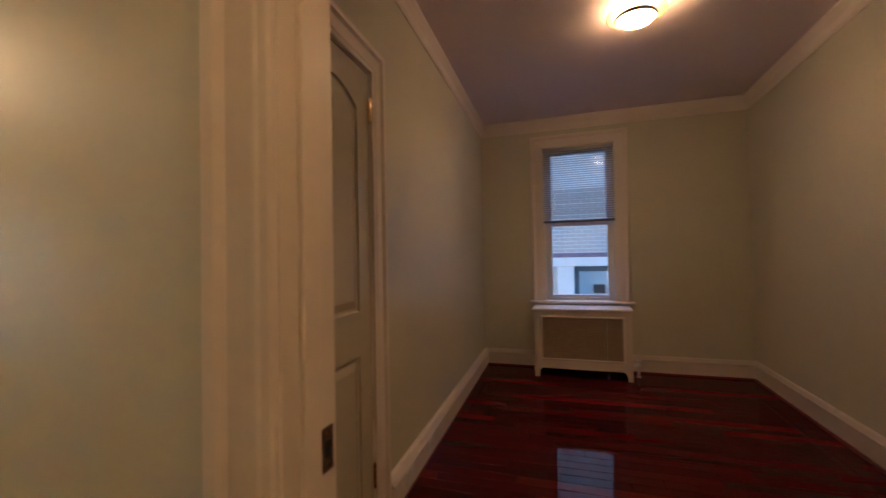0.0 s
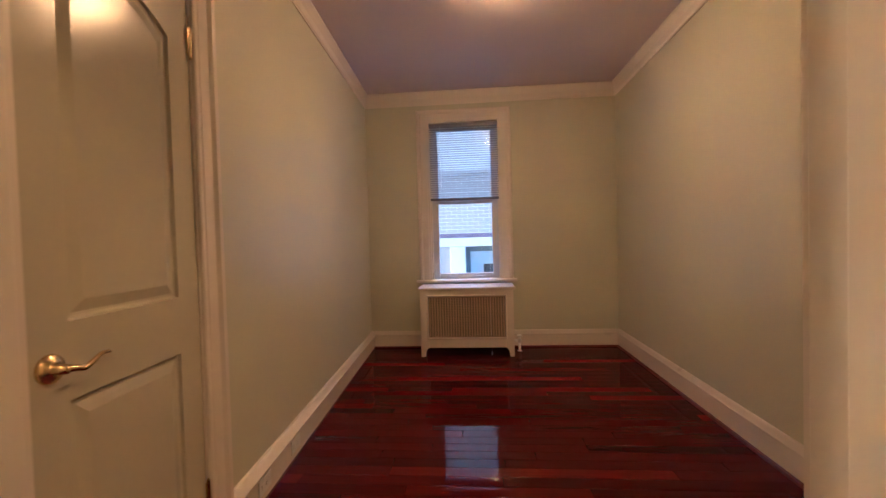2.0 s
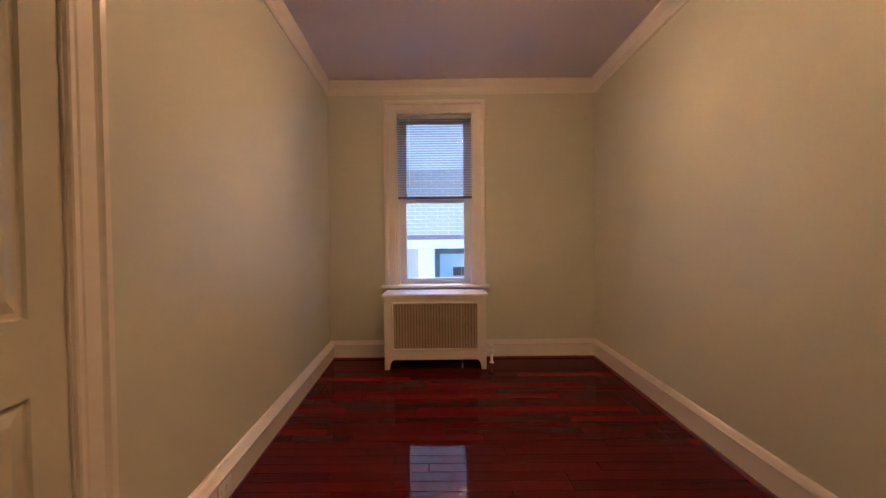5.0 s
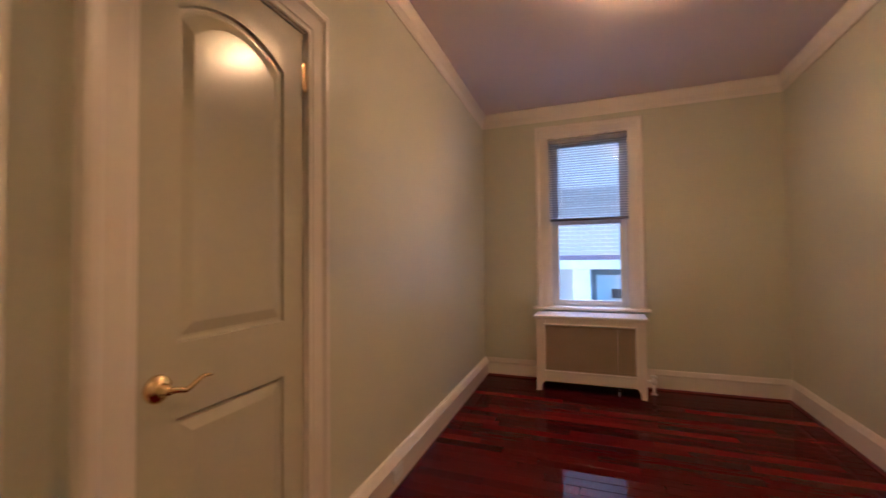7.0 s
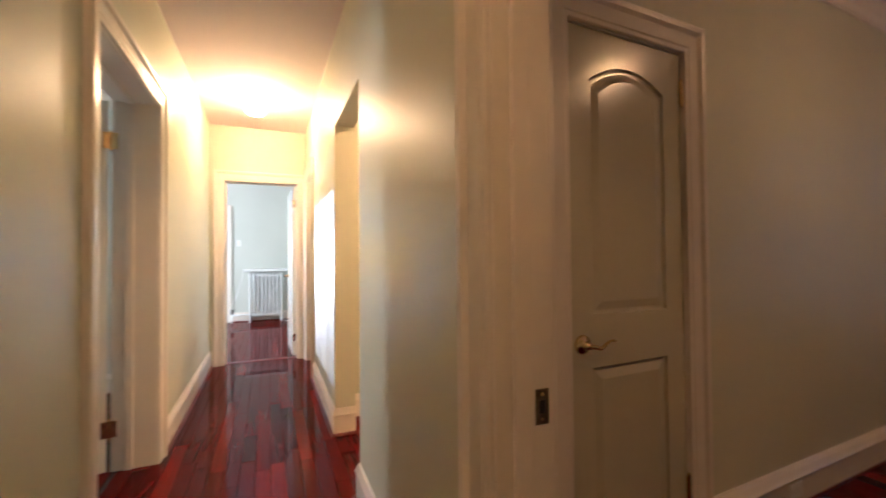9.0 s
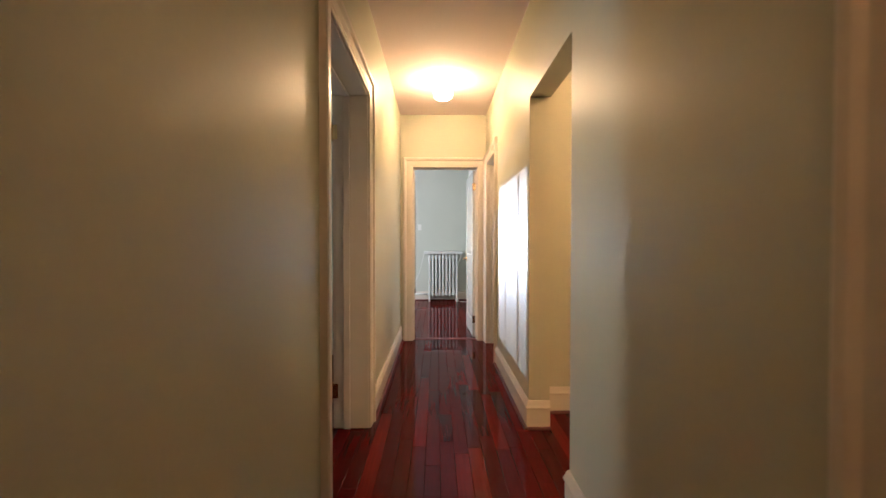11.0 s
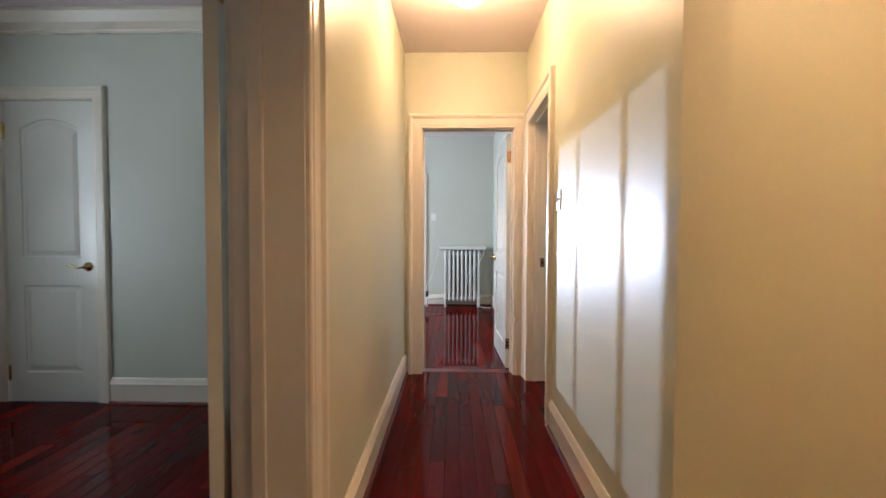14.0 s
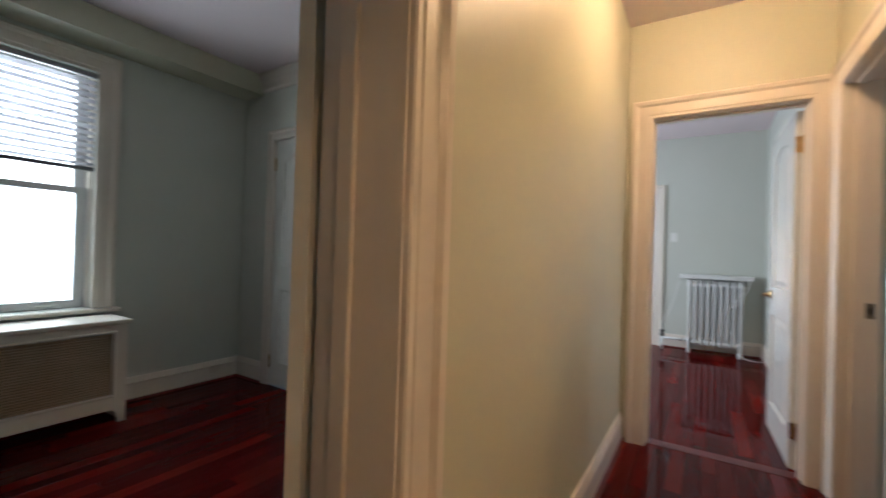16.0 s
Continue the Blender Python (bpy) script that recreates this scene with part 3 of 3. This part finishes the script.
def window_unit(name, m, half, label, mid=1.50, z0=0.70):
    """A cased sash window; local x = 0 at its middle, wall face y = 0."""
    w = thing(name, m, label, "window", kind="structure")
    z1 = 2.315
    part("casing", sweep(bmesh.new(), tuple((d * 1.12, t) for d, t in CASING), lambda d, t: [(-half - d + 0.01, -t, z0), (-half - d + 0.01, -t, z1 + d - 0.01), (half + d - 0.01, -t, z1 + d - 0.01), (half + d - 0.01, -t, z0)]), TRIM, w)
    bm = box(-half - 0.15, half + 0.15, -0.062, 0.0, z0 - 0.028, z0, bevel=0.009)
    solid(bm, -half + 0.001, half - 0.001, -0.001, 0.10, z0 - 0.026, z0 - 0.001)
    part("window_sill", bm, TRIM, w)
    for s in (-1, 1):
        part("jamb_liner", box(*sorted((s * (half - 0.018), s * (half - 0.001))), 0.055, 0.22, z0, z1, bevel=0.003), TRIM, w)
    part("head_liner", box(-half + 0.018, half - 0.018, 0.055, 0.22, z1 - 0.02, z1 - 0.001, bevel=0.003), TRIM, w)
    gh = half - 0.084
    for nm, a, b, y in (("lower_sash", z0, mid + 0.02, 0.085), ("upper_sash", mid - 0.02, z1 - 0.022, 0.130)):
        bm = bmesh.new()
        lo = 0.055 if nm == "lower_sash" else 0.04
        for s in (-1, 1):
            solid(bm, *sorted((s * gh, s * (half - 0.020))), y, y + 0.036, a, b, bevel=0.004)
        solid(bm, -gh, gh, y, y + 0.036, a, a + lo, bevel=0.004)
        solid(bm, -gh, gh, y, y + 0.036, b - 0.042, b, bevel=0.004)
        s = part(nm, bm, SASH, w, "white painted sash")
        g = part("pane", box(-gh, gh, y + 0.016, y + 0.020, a + lo, b - 0.042), GLASS, s)
        g.visible_shadow = False
        if nm == "lower_sash":
            for k in (-0.5, 0.5):
                part("sash_lift", tube(bmesh.new(), curve_points([(k * gh - 0.045, y - 0.001, a + 0.030), (k * gh - 0.038, y - 0.014, a + 0.026), (k * gh + 0.038, y - 0.014, a + 0.026), (k * gh + 0.045, y - 0.001, a + 0.030)], 4), 0.004, 8), PLASTIC, s, "", True)
    return w


def blind(m, half, z, label, tilt=-20.0, width=0.0255, pitch=0.0228, head=2.298, stack=0):
    """A slatted blind drawn down to the height z."""
    b = thing("venetian_blind", m @ pose(0, 0.032, z), label, "blind")
    top = head - z
    part("headrail", box(-half + 0.004, half - 0.004, -0.014, 0.018, top - 0.030, top, bevel=0.003), SLAT, b)
    part("bottom_rail", box(-half + 0.006, half - 0.006, -0.012, 0.014, 0.0, 0.026, bevel=0.005), RAILM, b, "dark bottom rail")
    bm = bmesh.new()
    rows = []
    a = radians(tilt)
    for k in range(7):
        s = (k / 6 - 0.5) * width
        c = 0.0022 * (1 - (k / 3 - 1) ** 2)
        yy, zz = s * math.cos(a) - c * math.sin(a), s * math.sin(a) + c * math.cos(a)
        rows.append([bm.verts.new((x, yy, zz)) for x in (-half + 0.006, half - 0.006)])
    for p, q in zip(rows, rows[1:]):
        bm.faces.new((p[0], p[1], q[1], q[0]))
    bmesh.ops.solidify(bm, geom=bm.faces[:], thickness=0.0006)
    count = int((top - 0.075) / pitch)
    first = part("slat", bm, SLAT, b, "", True)
    first.location = (0, 0, 0.044)
    for i in range(1, count + 1):
        s = new("slat", first.data)
        s.parent = b
        s.location = (0.0008 * math.sin(i * 2.3), 0, 0.044 + pitch * i)
        s.rotation_euler = (radians(1.6 * math.sin(i * 1.7)), radians(0.08 * math.sin(i * 3.1)), 0)
    for i in range(stack):
        s = new("slat", first.data)
        s.parent = b
        s.location = (0.0007 * math.sin(i * 1.9), 0, 0.044 + pitch * (i + 0.5) * 0.36)
    for x in (-half * 0.72, half * 0.72):
        for y in (-0.0135, 0.0135):
            part("ladder_cord", tube(bmesh.new(), [(x, y, 0.02), (x, y, top - 0.02)], 0.0008, 5), PLASTIC, b)
    part("tilt_wand", tube(bmesh.new(), [(-half * 0.66, -0.022, top - 0.03), (-half * 0.66, -0.026, 0.13)], 0.003, 8), PLASTIC, b)
    return b


WIN_A, WIN_B = pose(-0.030, 4.77, 0), pose(-2.77, -3.35, 0, 0, 0, 180)
window_unit("window_1", WIN_A, 0.36, "white double-hung sash window in cream casing")
window_unit("window_2", WIN_B, 0.36, "white sash window against a bright sky")
blind(WIN_A, 0.357, 1.512, "grey slatted blind half drawn over the window", -19.0)
blind(WIN_B, 0.357, 1.632, "white broad-slatted blind half drawn over a bright window", -16.0, 0.05, 0.043)
blind(pose(-8.235, -0.725, 0, 0, 0, 90), 0.245, 1.655, "white slatted blind drawn part way down a glazed door", -35.0, 0.05, 0.043, head=2.0, stack=7)

# ---- radiator covers ----


def radiator_cover(m):
    """A painted cover with a lattice grille, bracket feet and a top board; local x = 0 at its middle, y = 0 its front, wall at 0.36."""
    c = thing("radiator_cover", m, "cream wooden radiator cover with a tan lattice grille", "radiator cover")
    hw, h = 0.44, 0.630
    part("top_board", box(-hw - 0.018, hw + 0.018, -0.022, 0.335, h, h + 0.028, bevel=0.008), TRIM, c)
    for s in (-1, 1):
        bm = bmesh.new()
        inner = hw - 0.078
        # stile that ends in a shaped bracket foot
        pts = [(hw, 0.0), (hw, h), (inner, h), (inner, 0.085), (inner + 0.012, 0.078), (inner + 0.026, 0.060), (inner + 0.032, 0.036), (inner + 0.036, 0.0)]
        fr = [bm.verts.new((s * x, 0.0, z)) for x, z in pts]
        bk = [bm.verts.new((s * x, 0.020, z)) for x, z in pts]
        bm.faces.new(fr), bm.faces.new(bk)
        for i in range(len(pts)):
            bm.faces.new((fr[i], fr[(i + 1) % len(pts)], bk[(i + 1) % len(pts)], bk[i]))
        part("stile", bm, TRIM, c)
        part("side_panel", box(*sorted((s * hw, s * (hw - 0.018))), 0.0205, 0.335, 0.0, h - 0.001), TRIM, c)
    part("top_rail", box(-hw + 0.0785, hw - 0.0785, 0.0, 0.020, 0.572, h - 0.001, bevel=0.002), TRIM, c)
    part("bottom_rail", box(-hw + 0.0785, hw - 0.0785, 0.0, 0.020, 0.085, 0.181, bevel=0.002), TRIM, c)
    g0, g1 = hw - 0.078, 0.181
    part("bead", sweep(bmesh.new(), ((0.0, 0.0), (0.0, -0.006), (0.004, -0.010), (0.010, -0.010), (0.014, -0.004), (0.016, 0.0)), lambda d, t: [(-g0 - d, t, g1 - d), (g0 + d, t, g1 - d), (g0 + d, t, 0.572 + d), (-g0 - d, t, 0.572 + d)], True), TRIM, c)
    bm = bmesh.new()
    for i in range(29):
        x = -g0 + 2 * g0 * (i + 0.5) / 29
        solid(bm, x - 0.0072, x + 0.0072, 0.010, 0.0125, g1, 0.572)
    for i in range(25):
        z = g1 + (0.572 - g1) * (i + 0.5) / 25
        solid(bm, -g0, g0, 0.0075, 0.0098, z - 0.0038, z + 0.0038)
    part("grille", bm, CANE, c, "tan perforated lattice grille")
    # near-black sheet painted as the shade inside the cover
    part("grille_shade", box(-g0 - 0.01, g0 + 0.01, 0.0205, 0.0225, g1 - 0.01, 0.582), DARK, c)
    return c


radiator_cover(pose(-0.030, 4.41, 0))
radiator_cover(pose(-2.77, -2.99, 0, 0, 0, 180))

cord = thing("blind_cord", pose(0.20, 4.74, 0), "thin white blind cord hanging over the radiator cover", "cord")
part("string", tube(bmesh.new(), curve_points([(0.02, 0, 1.50), (0.015, -0.02, 0.95), (0.01, -0.05, 0.72), (0.004, -0.20, 0.675), (0.0, -0.352, 0.672), (-0.002, -0.362, 0.60), (-0.004, -0.356, 0.30), (0.0, -0.354, 0.06)], 6), 0.001, 6), PLASTIC, cord)
part("tassel", lathe(bmesh.new(), [(0.002, 0.062), (0.005, 0.05), (0.007, 0.03), (0.004, 0.02)], (0.0, -0.354, 0), n=10), PLASTIC, cord, "", True)

v = thing("radiator_valve", pose(0.475, 4.60, 0), "white painted radiator valve and pipe beside the cover", "radiator valve")
part("pipe", lathe(bmesh.new(), [(0.022, 0.0), (0.022, 0.006), (0.012, 0.010), (0.012, 0.085)], n=16), WHITE, v, "", True)
part("body", lathe(bmesh.new(), [(0.014, 0.085), (0.022, 0.092), (0.024, 0.112), (0.018, 0.128), (0.012, 0.132), (0.012, 0.140)], n=16), WHITE, v, "", True)
part("handwheel", lathe(bmesh.new(), [(0.006, 0.140), (0.026, 0.144), (0.028, 0.152), (0.022, 0.160), (0.006, 0.162)], n=16), WHITE, v, "", True)
part("tail", tube(bmesh.new(), [(-0.012, 0, 0.106), (-0.075, 0, 0.106)], 0.013, 14), WHITE, v, "", True)

# ---- radiator of the far room ----
r = thing("cast_iron_radiator", pose(-8.08, 0.285, 0, 0, 0, 90), "white painted cast-iron column radiator under a shelf board", "radiator")
N = 9
PITCH = 0.066
for i in range(N):
    x = (i - (N - 1) / 2) * PITCH
    bm = bmesh.new()
    for y in (-0.018, 0.032, 0.082, 0.132, 0.182):
        z0 = 0.0 if i in (0, N - 1) else 0.105
        lathe(bm, [(0.020 if z0 == 0 else 0.014, z0), (0.017, z0 + 0.03), (0.0175, z0 + 0.12 if z0 == 0 else z0 + 0.05), (0.0175, 0.86), (0.017, 0.90), (0.010, 0.915)], (x, y, 0), n=12)
    solid(bm, x - 0.030, x + 0.030, -0.020, 0.185, 0.125, 0.165, bevel=0.010)
    solid(bm, x - 0.030, x + 0.030, -0.020, 0.185, 0.83, 0.875, bevel=0.010)
    solid(bm, x - 0.008, x + 0.008, -0.015, 0.180, 0.15, 0.85)
    part("section", bm, WHITE, r, "", True)
part("shelf_board", box(-0.375, 0.375, -0.065, 0.200, 0.925, 0.975, bevel=0.006), WHITE, r, "white shelf board")
for s in (-1, 1):
    part("bracket", box(s * 0.25 - 0.012, s * 0.25 + 0.012, -0.02, 0.06, 0.9, 0.926), WHITE, r)
pv = thing("radiator_pipe", pose(-8.10, -0.275, 0), "white heating pipe with a black valve", "pipe")
part("riser", tube(bmesh.new(), [(0, 0, 0), (0, 0, 0.16)], 0.017, 12), WHITE, pv, "", True)
part("run", tube(bmesh.new(), [(0, 0.0, 0.145), (0, 0.27, 0.145)], 0.016, 12), WHITE, pv, "", True)
part("valve_body", lathe(bmesh.new(), [(0.012, 0.16), (0.024, 0.17), (0.026, 0.20), (0.016, 0.215), (0.010, 0.225), (0.026, 0.228), (0.028, 0.244), (0.010, 0.250)], n=14), IRON, pv, "black valve", True)
cable = thing("white_cable", pose(-8.03, 0.60, 0), "thin white cable hanging down the radiator", "cable")
part("flex", tube(bmesh.new(), curve_points([(0.02, 0.03, 0.93), (0.03, -0.005, 0.80), (0.025, -0.14, 0.63), (0.025, -0.235, 0.50), (0.025, -0.20, 0.36), (0.025, -0.11, 0.26), (0.03, -0.075, 0.14), (0.04, -0.02, 0.03), (0.05, 0.10, 0.010), (0.02, 0.16, 0.012)], 7), 0.0055, 8), PLASTIC, cable, "", True)
cable2 = thing("white_cable", pose(-8.06, -0.10, 0), "thin white cable beside the radiator", "cable")
part("flex", tube(bmesh.new(), curve_points([(0.02, 0.02, 0.94), (0.01, -0.03, 0.74), (0.0, -0.09, 0.52), (0.0, -0.17, 0.36), (-0.02, -0.18, 0.24)], 7), 0.0055, 8), PLASTIC, cable2, "", True)

# ---- lamps ----

def globe_lamp(x, y, glow, label):
    """A ceiling lamp with an opal jar-shaped glass."""
    lamp = thing("ceiling_lamp", pose(x, y, H), label, "ceiling lamp")
    part("canopy", lathe(bmesh.new(), [(0.062, 0.0), (0.062, -0.012), (0.055, -0.030), (0.048, -0.038)], n=36), WHITE, lamp, "", True)
    part("globe", lathe(bmesh.new(), [(0.050, -0.036), (0.070, -0.050), (0.084, -0.075), (0.086, -0.125), (0.080, -0.148), (0.062, -0.163), (0.030, -0.170), (0.004, -0.171)], n=36), glow, lamp, "glowing opal glass", True)


globe_lamp(-3.84, 0.223, HALL_GLOBE, "lit opal glass lamp on the hallway ceiling")
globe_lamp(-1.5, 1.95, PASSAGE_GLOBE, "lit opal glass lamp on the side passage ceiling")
# fill lamp added out of view to brighten the near hallway, no known source
globe_lamp(0.72, 0.15, END_FILL, "unseen dim fill lamp added at the hallway's closed end")
lamp = thing("small_room_ceiling_lamp", pose(0.322, 2.93, H + 0.002), "lit round ceiling lamp with glass dish and bronze ring", "ceiling lamp")
part("canopy", lathe(bmesh.new(), [(0.128, 0.0), (0.130, -0.010), (0.124, -0.018), (0.060, -0.020)], n=48), STEEL, lamp, "dark bronze ceiling pan", True)
part("drum", lathe(bmesh.new(), [(0.088, -0.0205), (0.104, -0.026), (0.106, -0.050), (0.098, -0.058)], n=40), LAMP_DRUM, lamp, "glowing frosted drum", True)
part("dish", lathe(bmesh.new(), [(0.108, -0.060), (0.135, -0.058), (0.160, -0.053), (0.168, -0.048), (0.170, -0.051), (0.163, -0.058), (0.136, -0.065), (0.108, -0.067)], n=48), ROOM_DISH, lamp, "pale green glass dish with a raised rim", True)
part("ring", lathe(bmesh.new(), [(0.112, -0.058), (0.118, -0.070), (0.117, -0.080), (0.110, -0.086), (0.104, -0.082), (0.104, -0.060)], n=48), STEEL, lamp, "dark bronze ring", True)
part("lens", lathe(bmesh.new(), [(0.104, -0.062), (0.104, -0.080), (0.095, -0.091), (0.070, -0.102), (0.036, -0.108), (0.003, -0.110)], n=48), ROOM_LENS, lamp, "glowing frosted lens", True)

# ---- switches and outlets ----
s = thing("light_switch", pose(-3.79, 0.737, 1.352), "white light switch plate on the hallway wall", "light switch")
part("plate", box(-0.036, 0.036, -0.006, 0, -0.058, 0.058, bevel=0.003), PLASTIC, s)
part("toggle", box(-0.005, 0.005, -0.016, -0.005, -0.004, 0.012, bevel=0.002), PLASTIC, s)
s = thing("light_switch", pose(-8.30, -0.18, 1.448, 0, 0, 90), "white light switch plate above the radiator", "light switch")
part("plate", box(-0.036, 0.036, -0.006, 0, -0.058, 0.058, bevel=0.003), PLASTIC, s)
part("toggle", box(-0.005, 0.005, -0.016, -0.005, -0.004, 0.012, bevel=0.002), PLASTIC, s)
for u, label in ((1.70, "white power outlet set into the baseboard"), (1.345, "white power outlet set into the baseboard")):
    s = thing("power_outlet", WEST @ pose(u, -0.0305, 0.078), label, "outlet", "outlets in the baseboard")
    part("plate", box(-0.058, 0.058, -0.006, 0, -0.036, 0.036, bevel=0.003), PLASTIC, s)
    for k in (-0.022, 0.022):
        part("socket", box(k - 0.014, k + 0.014, -0.008, -0.0055, -0.013, 0.013, bevel=0.002), PLASTIC, s)

# ---- the building across the yard ----
BRICK = mottled(material("pale_brick", (0.42, 0.38, 0.35), 0.9), (0.58, 0.59, 0.60), (0.36, 0.37, 0.39), 7, 60, 0.5, 0.006)
MORTAR = mottled(material("pale_mortar", (0.6, 0.6, 0.58), 0.95), (0.78, 0.81, 0.84), (0.70, 0.73, 0.76), 9, 80, 0.4, 0.004)
STUCCO = mottled(material("grey_stucco", (0.36, 0.36, 0.37), 0.95), (0.40, 0.42, 0.43), (0.27, 0.29, 0.31), 3, 50, 0.5, 0.006)
FASCIA = mottled(material("white_fascia", (0.75, 0.75, 0.74), 0.6), (0.74, 0.77, 0.79), (0.64, 0.67, 0.70), 3, 30, 0.2, 0.004)
FLASHING = mottled(material("purple_flashing", (0.20, 0.16, 0.24), 0.5), (0.22, 0.18, 0.27), (0.15, 0.12, 0.18), 4, 30, 0.2, 0.004)
nb = thing("neighbour_building", pose(0, 9.0, -3.2), "pale brick building with white fascia across the yard", "building")
up = part("upper_wall", box(-4.0, 4.0, 0.01, 0.5, 4.42, 8.5), MORTAR, nb)
part("lower_wall", box(-4.0, 4.0, 0.25, 0.5, 0.0, 4.15), STUCCO, nb, "dark recessed wall")
part("flashing", box(-4.0, 4.0, -0.03, 0.5, 4.33, 4.42, bevel=0.01), FLASHING, nb, "purple metal flashing")
part("fascia", box(-4.0, 4.0, -0.02, 0.5, 4.15, 4.33, bevel=0.01), FASCIA, nb, "white fascia board")
for x in (-2.0, -0.30, 1.4):
    part("pillar", box(x - 0.16, x + 0.16, 0.0, 0.22, 0.0, 4.15, bevel=0.01), FASCIA, nb, "white pillar")
part("door", box(-0.05, 0.85, 0.18, 0.25, 2.0, 4.04, bevel=0.01), FASCIA, nb, "white door")
part("door_box", box(0.22, 0.44, 0.10, 0.18, 3.61, 3.78, bevel=0.005), IRON, nb, "black box on the door")
bm = box(-0.103, 0.103, 0, 0.03, 0, 0.062, bevel=0.004)
brick = part("brick", bm, BRICK, up)
brick.location = (-1.7, -0.012, 4.435)
rng = random.Random(4)
for j in range(17):
    for i in range(16):
        if i or j:
            b = new("brick", brick.data)
            b.parent = up
            b.location = (-1.7 + 0.216 * i + 0.108 * (j % 2), -0.012 + rng.uniform(-0.004, 0.004), 4.435 + 0.075 * j)

# unseen mass added in the west to shade the bedroom's south window
wb = thing("western_sun_block", pose(-11.0, -7.2, -3.2), "unseen low block added to keep the sun off the bedroom window", "building")
part("wall", box(-0.6, 0.6, -4.6, 4.6, 0.0, 5.5), FASCIA, wb)
part("roof", box(-0.7, 0.7, -4.6, 4.6, 5.5, 5.7), STUCCO, wb)
# unseen tall mass, added to block outside light before the bedroom window
sb = thing("southern_light_block", pose(-3.9, -6.6, -3.2), "unseen tall block added to screen light from the bedroom window", "building")
part("wall", box(-6.0, 5.4, -4.0, 0.0, 0.0, 11.0), FASCIA, sb)
part("roof", box(-6.1, 5.5, -4.1, 0.1, 11.0, 11.2), STUCCO, sb)

# ---- strip floors ----
STRIPS = {}


def strip(length):
    """A floor strip of that length with eased edges, its top at z = 0."""
    key = round(length * 50) / 50
    if key not in STRIPS:
        bm = bmesh.new()
        hw = 0.0389
        rings = []
        for inset, z in ((0.0, -0.012), (0.0, -0.0026), (0.0004, -0.0014), (0.0012, -0.0005), (0.0026, 0.0)):
            rings.append([bm.verts.new((x, y, z)) for x, y in ((0.0003 + inset, -hw + inset), (key - 0.0003 - inset, -hw + inset), (key - 0.0003 - inset, hw - inset), (0.0003 + inset, hw - inset))])
        for a, b in zip(rings, rings[1:]):
            for i in range(4):
                bm.faces.new((a[i], a[(i + 1) % 4], b[(i + 1) % 4], b[i])).smooth = True
        bm.faces.new(rings[-1])
        bmesh.ops.recalc_face_normals(bm, faces=bm.faces[:])
        me = bpy.data.meshes.new("strip")
        bm.to_mesh(me)
        bm.free()
        me.materials.append(PLANK)
        STRIPS[key] = me
    return key, STRIPS[key]


def strip_floor(name, x0, x1, y0, y1, label, seed, longest=1.2):
    """A floor of strips laid along x."""
    base = slab(name, x0, x1, y0, y1, -0.10, -0.010, SUBFLOOR, label, "floor")
    dice = random.Random(seed)
    y = y0 + 0.039
    while y < y1:
        x = x0
        short = dice.uniform(0.1, 0.9)
        while x < x1:
            key, me = strip(min(short if x == x0 else dice.uniform(0.35, longest), max(0.04, x1 - x)))
            s = new("strip", me)
            s.parent = base
            s.location = (x, y, dice.uniform(-0.0003, 0.0003))
            s.rotation_euler = (radians(dice.uniform(-0.07, 0.07)), 0, 0)
            x += key
        y += 0.078
    return base


strip_floor("floor_hall", -4.98, 1.2, -0.44, 0.86, "glossy dark red hardwood strip floor", 11)
strip_floor("floor_small_room", -1.05, 1.48, 0.866, 4.77, "glossy dark red hardwood strip floor", 12, 1.5)
strip_floor("floor_bedroom", -4.2, -0.3, -3.35, -0.446, "glossy dark red hardwood strip floor", 13, 1.5)
strip_floor("floor_west_room", -8.30, -5.0, -2.75, 0.79, "glossy dark red hardwood strip floor", 14)
strip_floor("floor_passage", -5.0, -1.08, 0.866, 3.2, "glossy dark red hardwood strip floor", 15, 1.6)

threshold = part("threshold", box(-4.995, -4.905, -0.108, 0.633, -0.008, 0.003, bevel=0.002), SHOE)
tagged(threshold, "dark red wooden threshold across the doorway", "threshold", kind="structure")
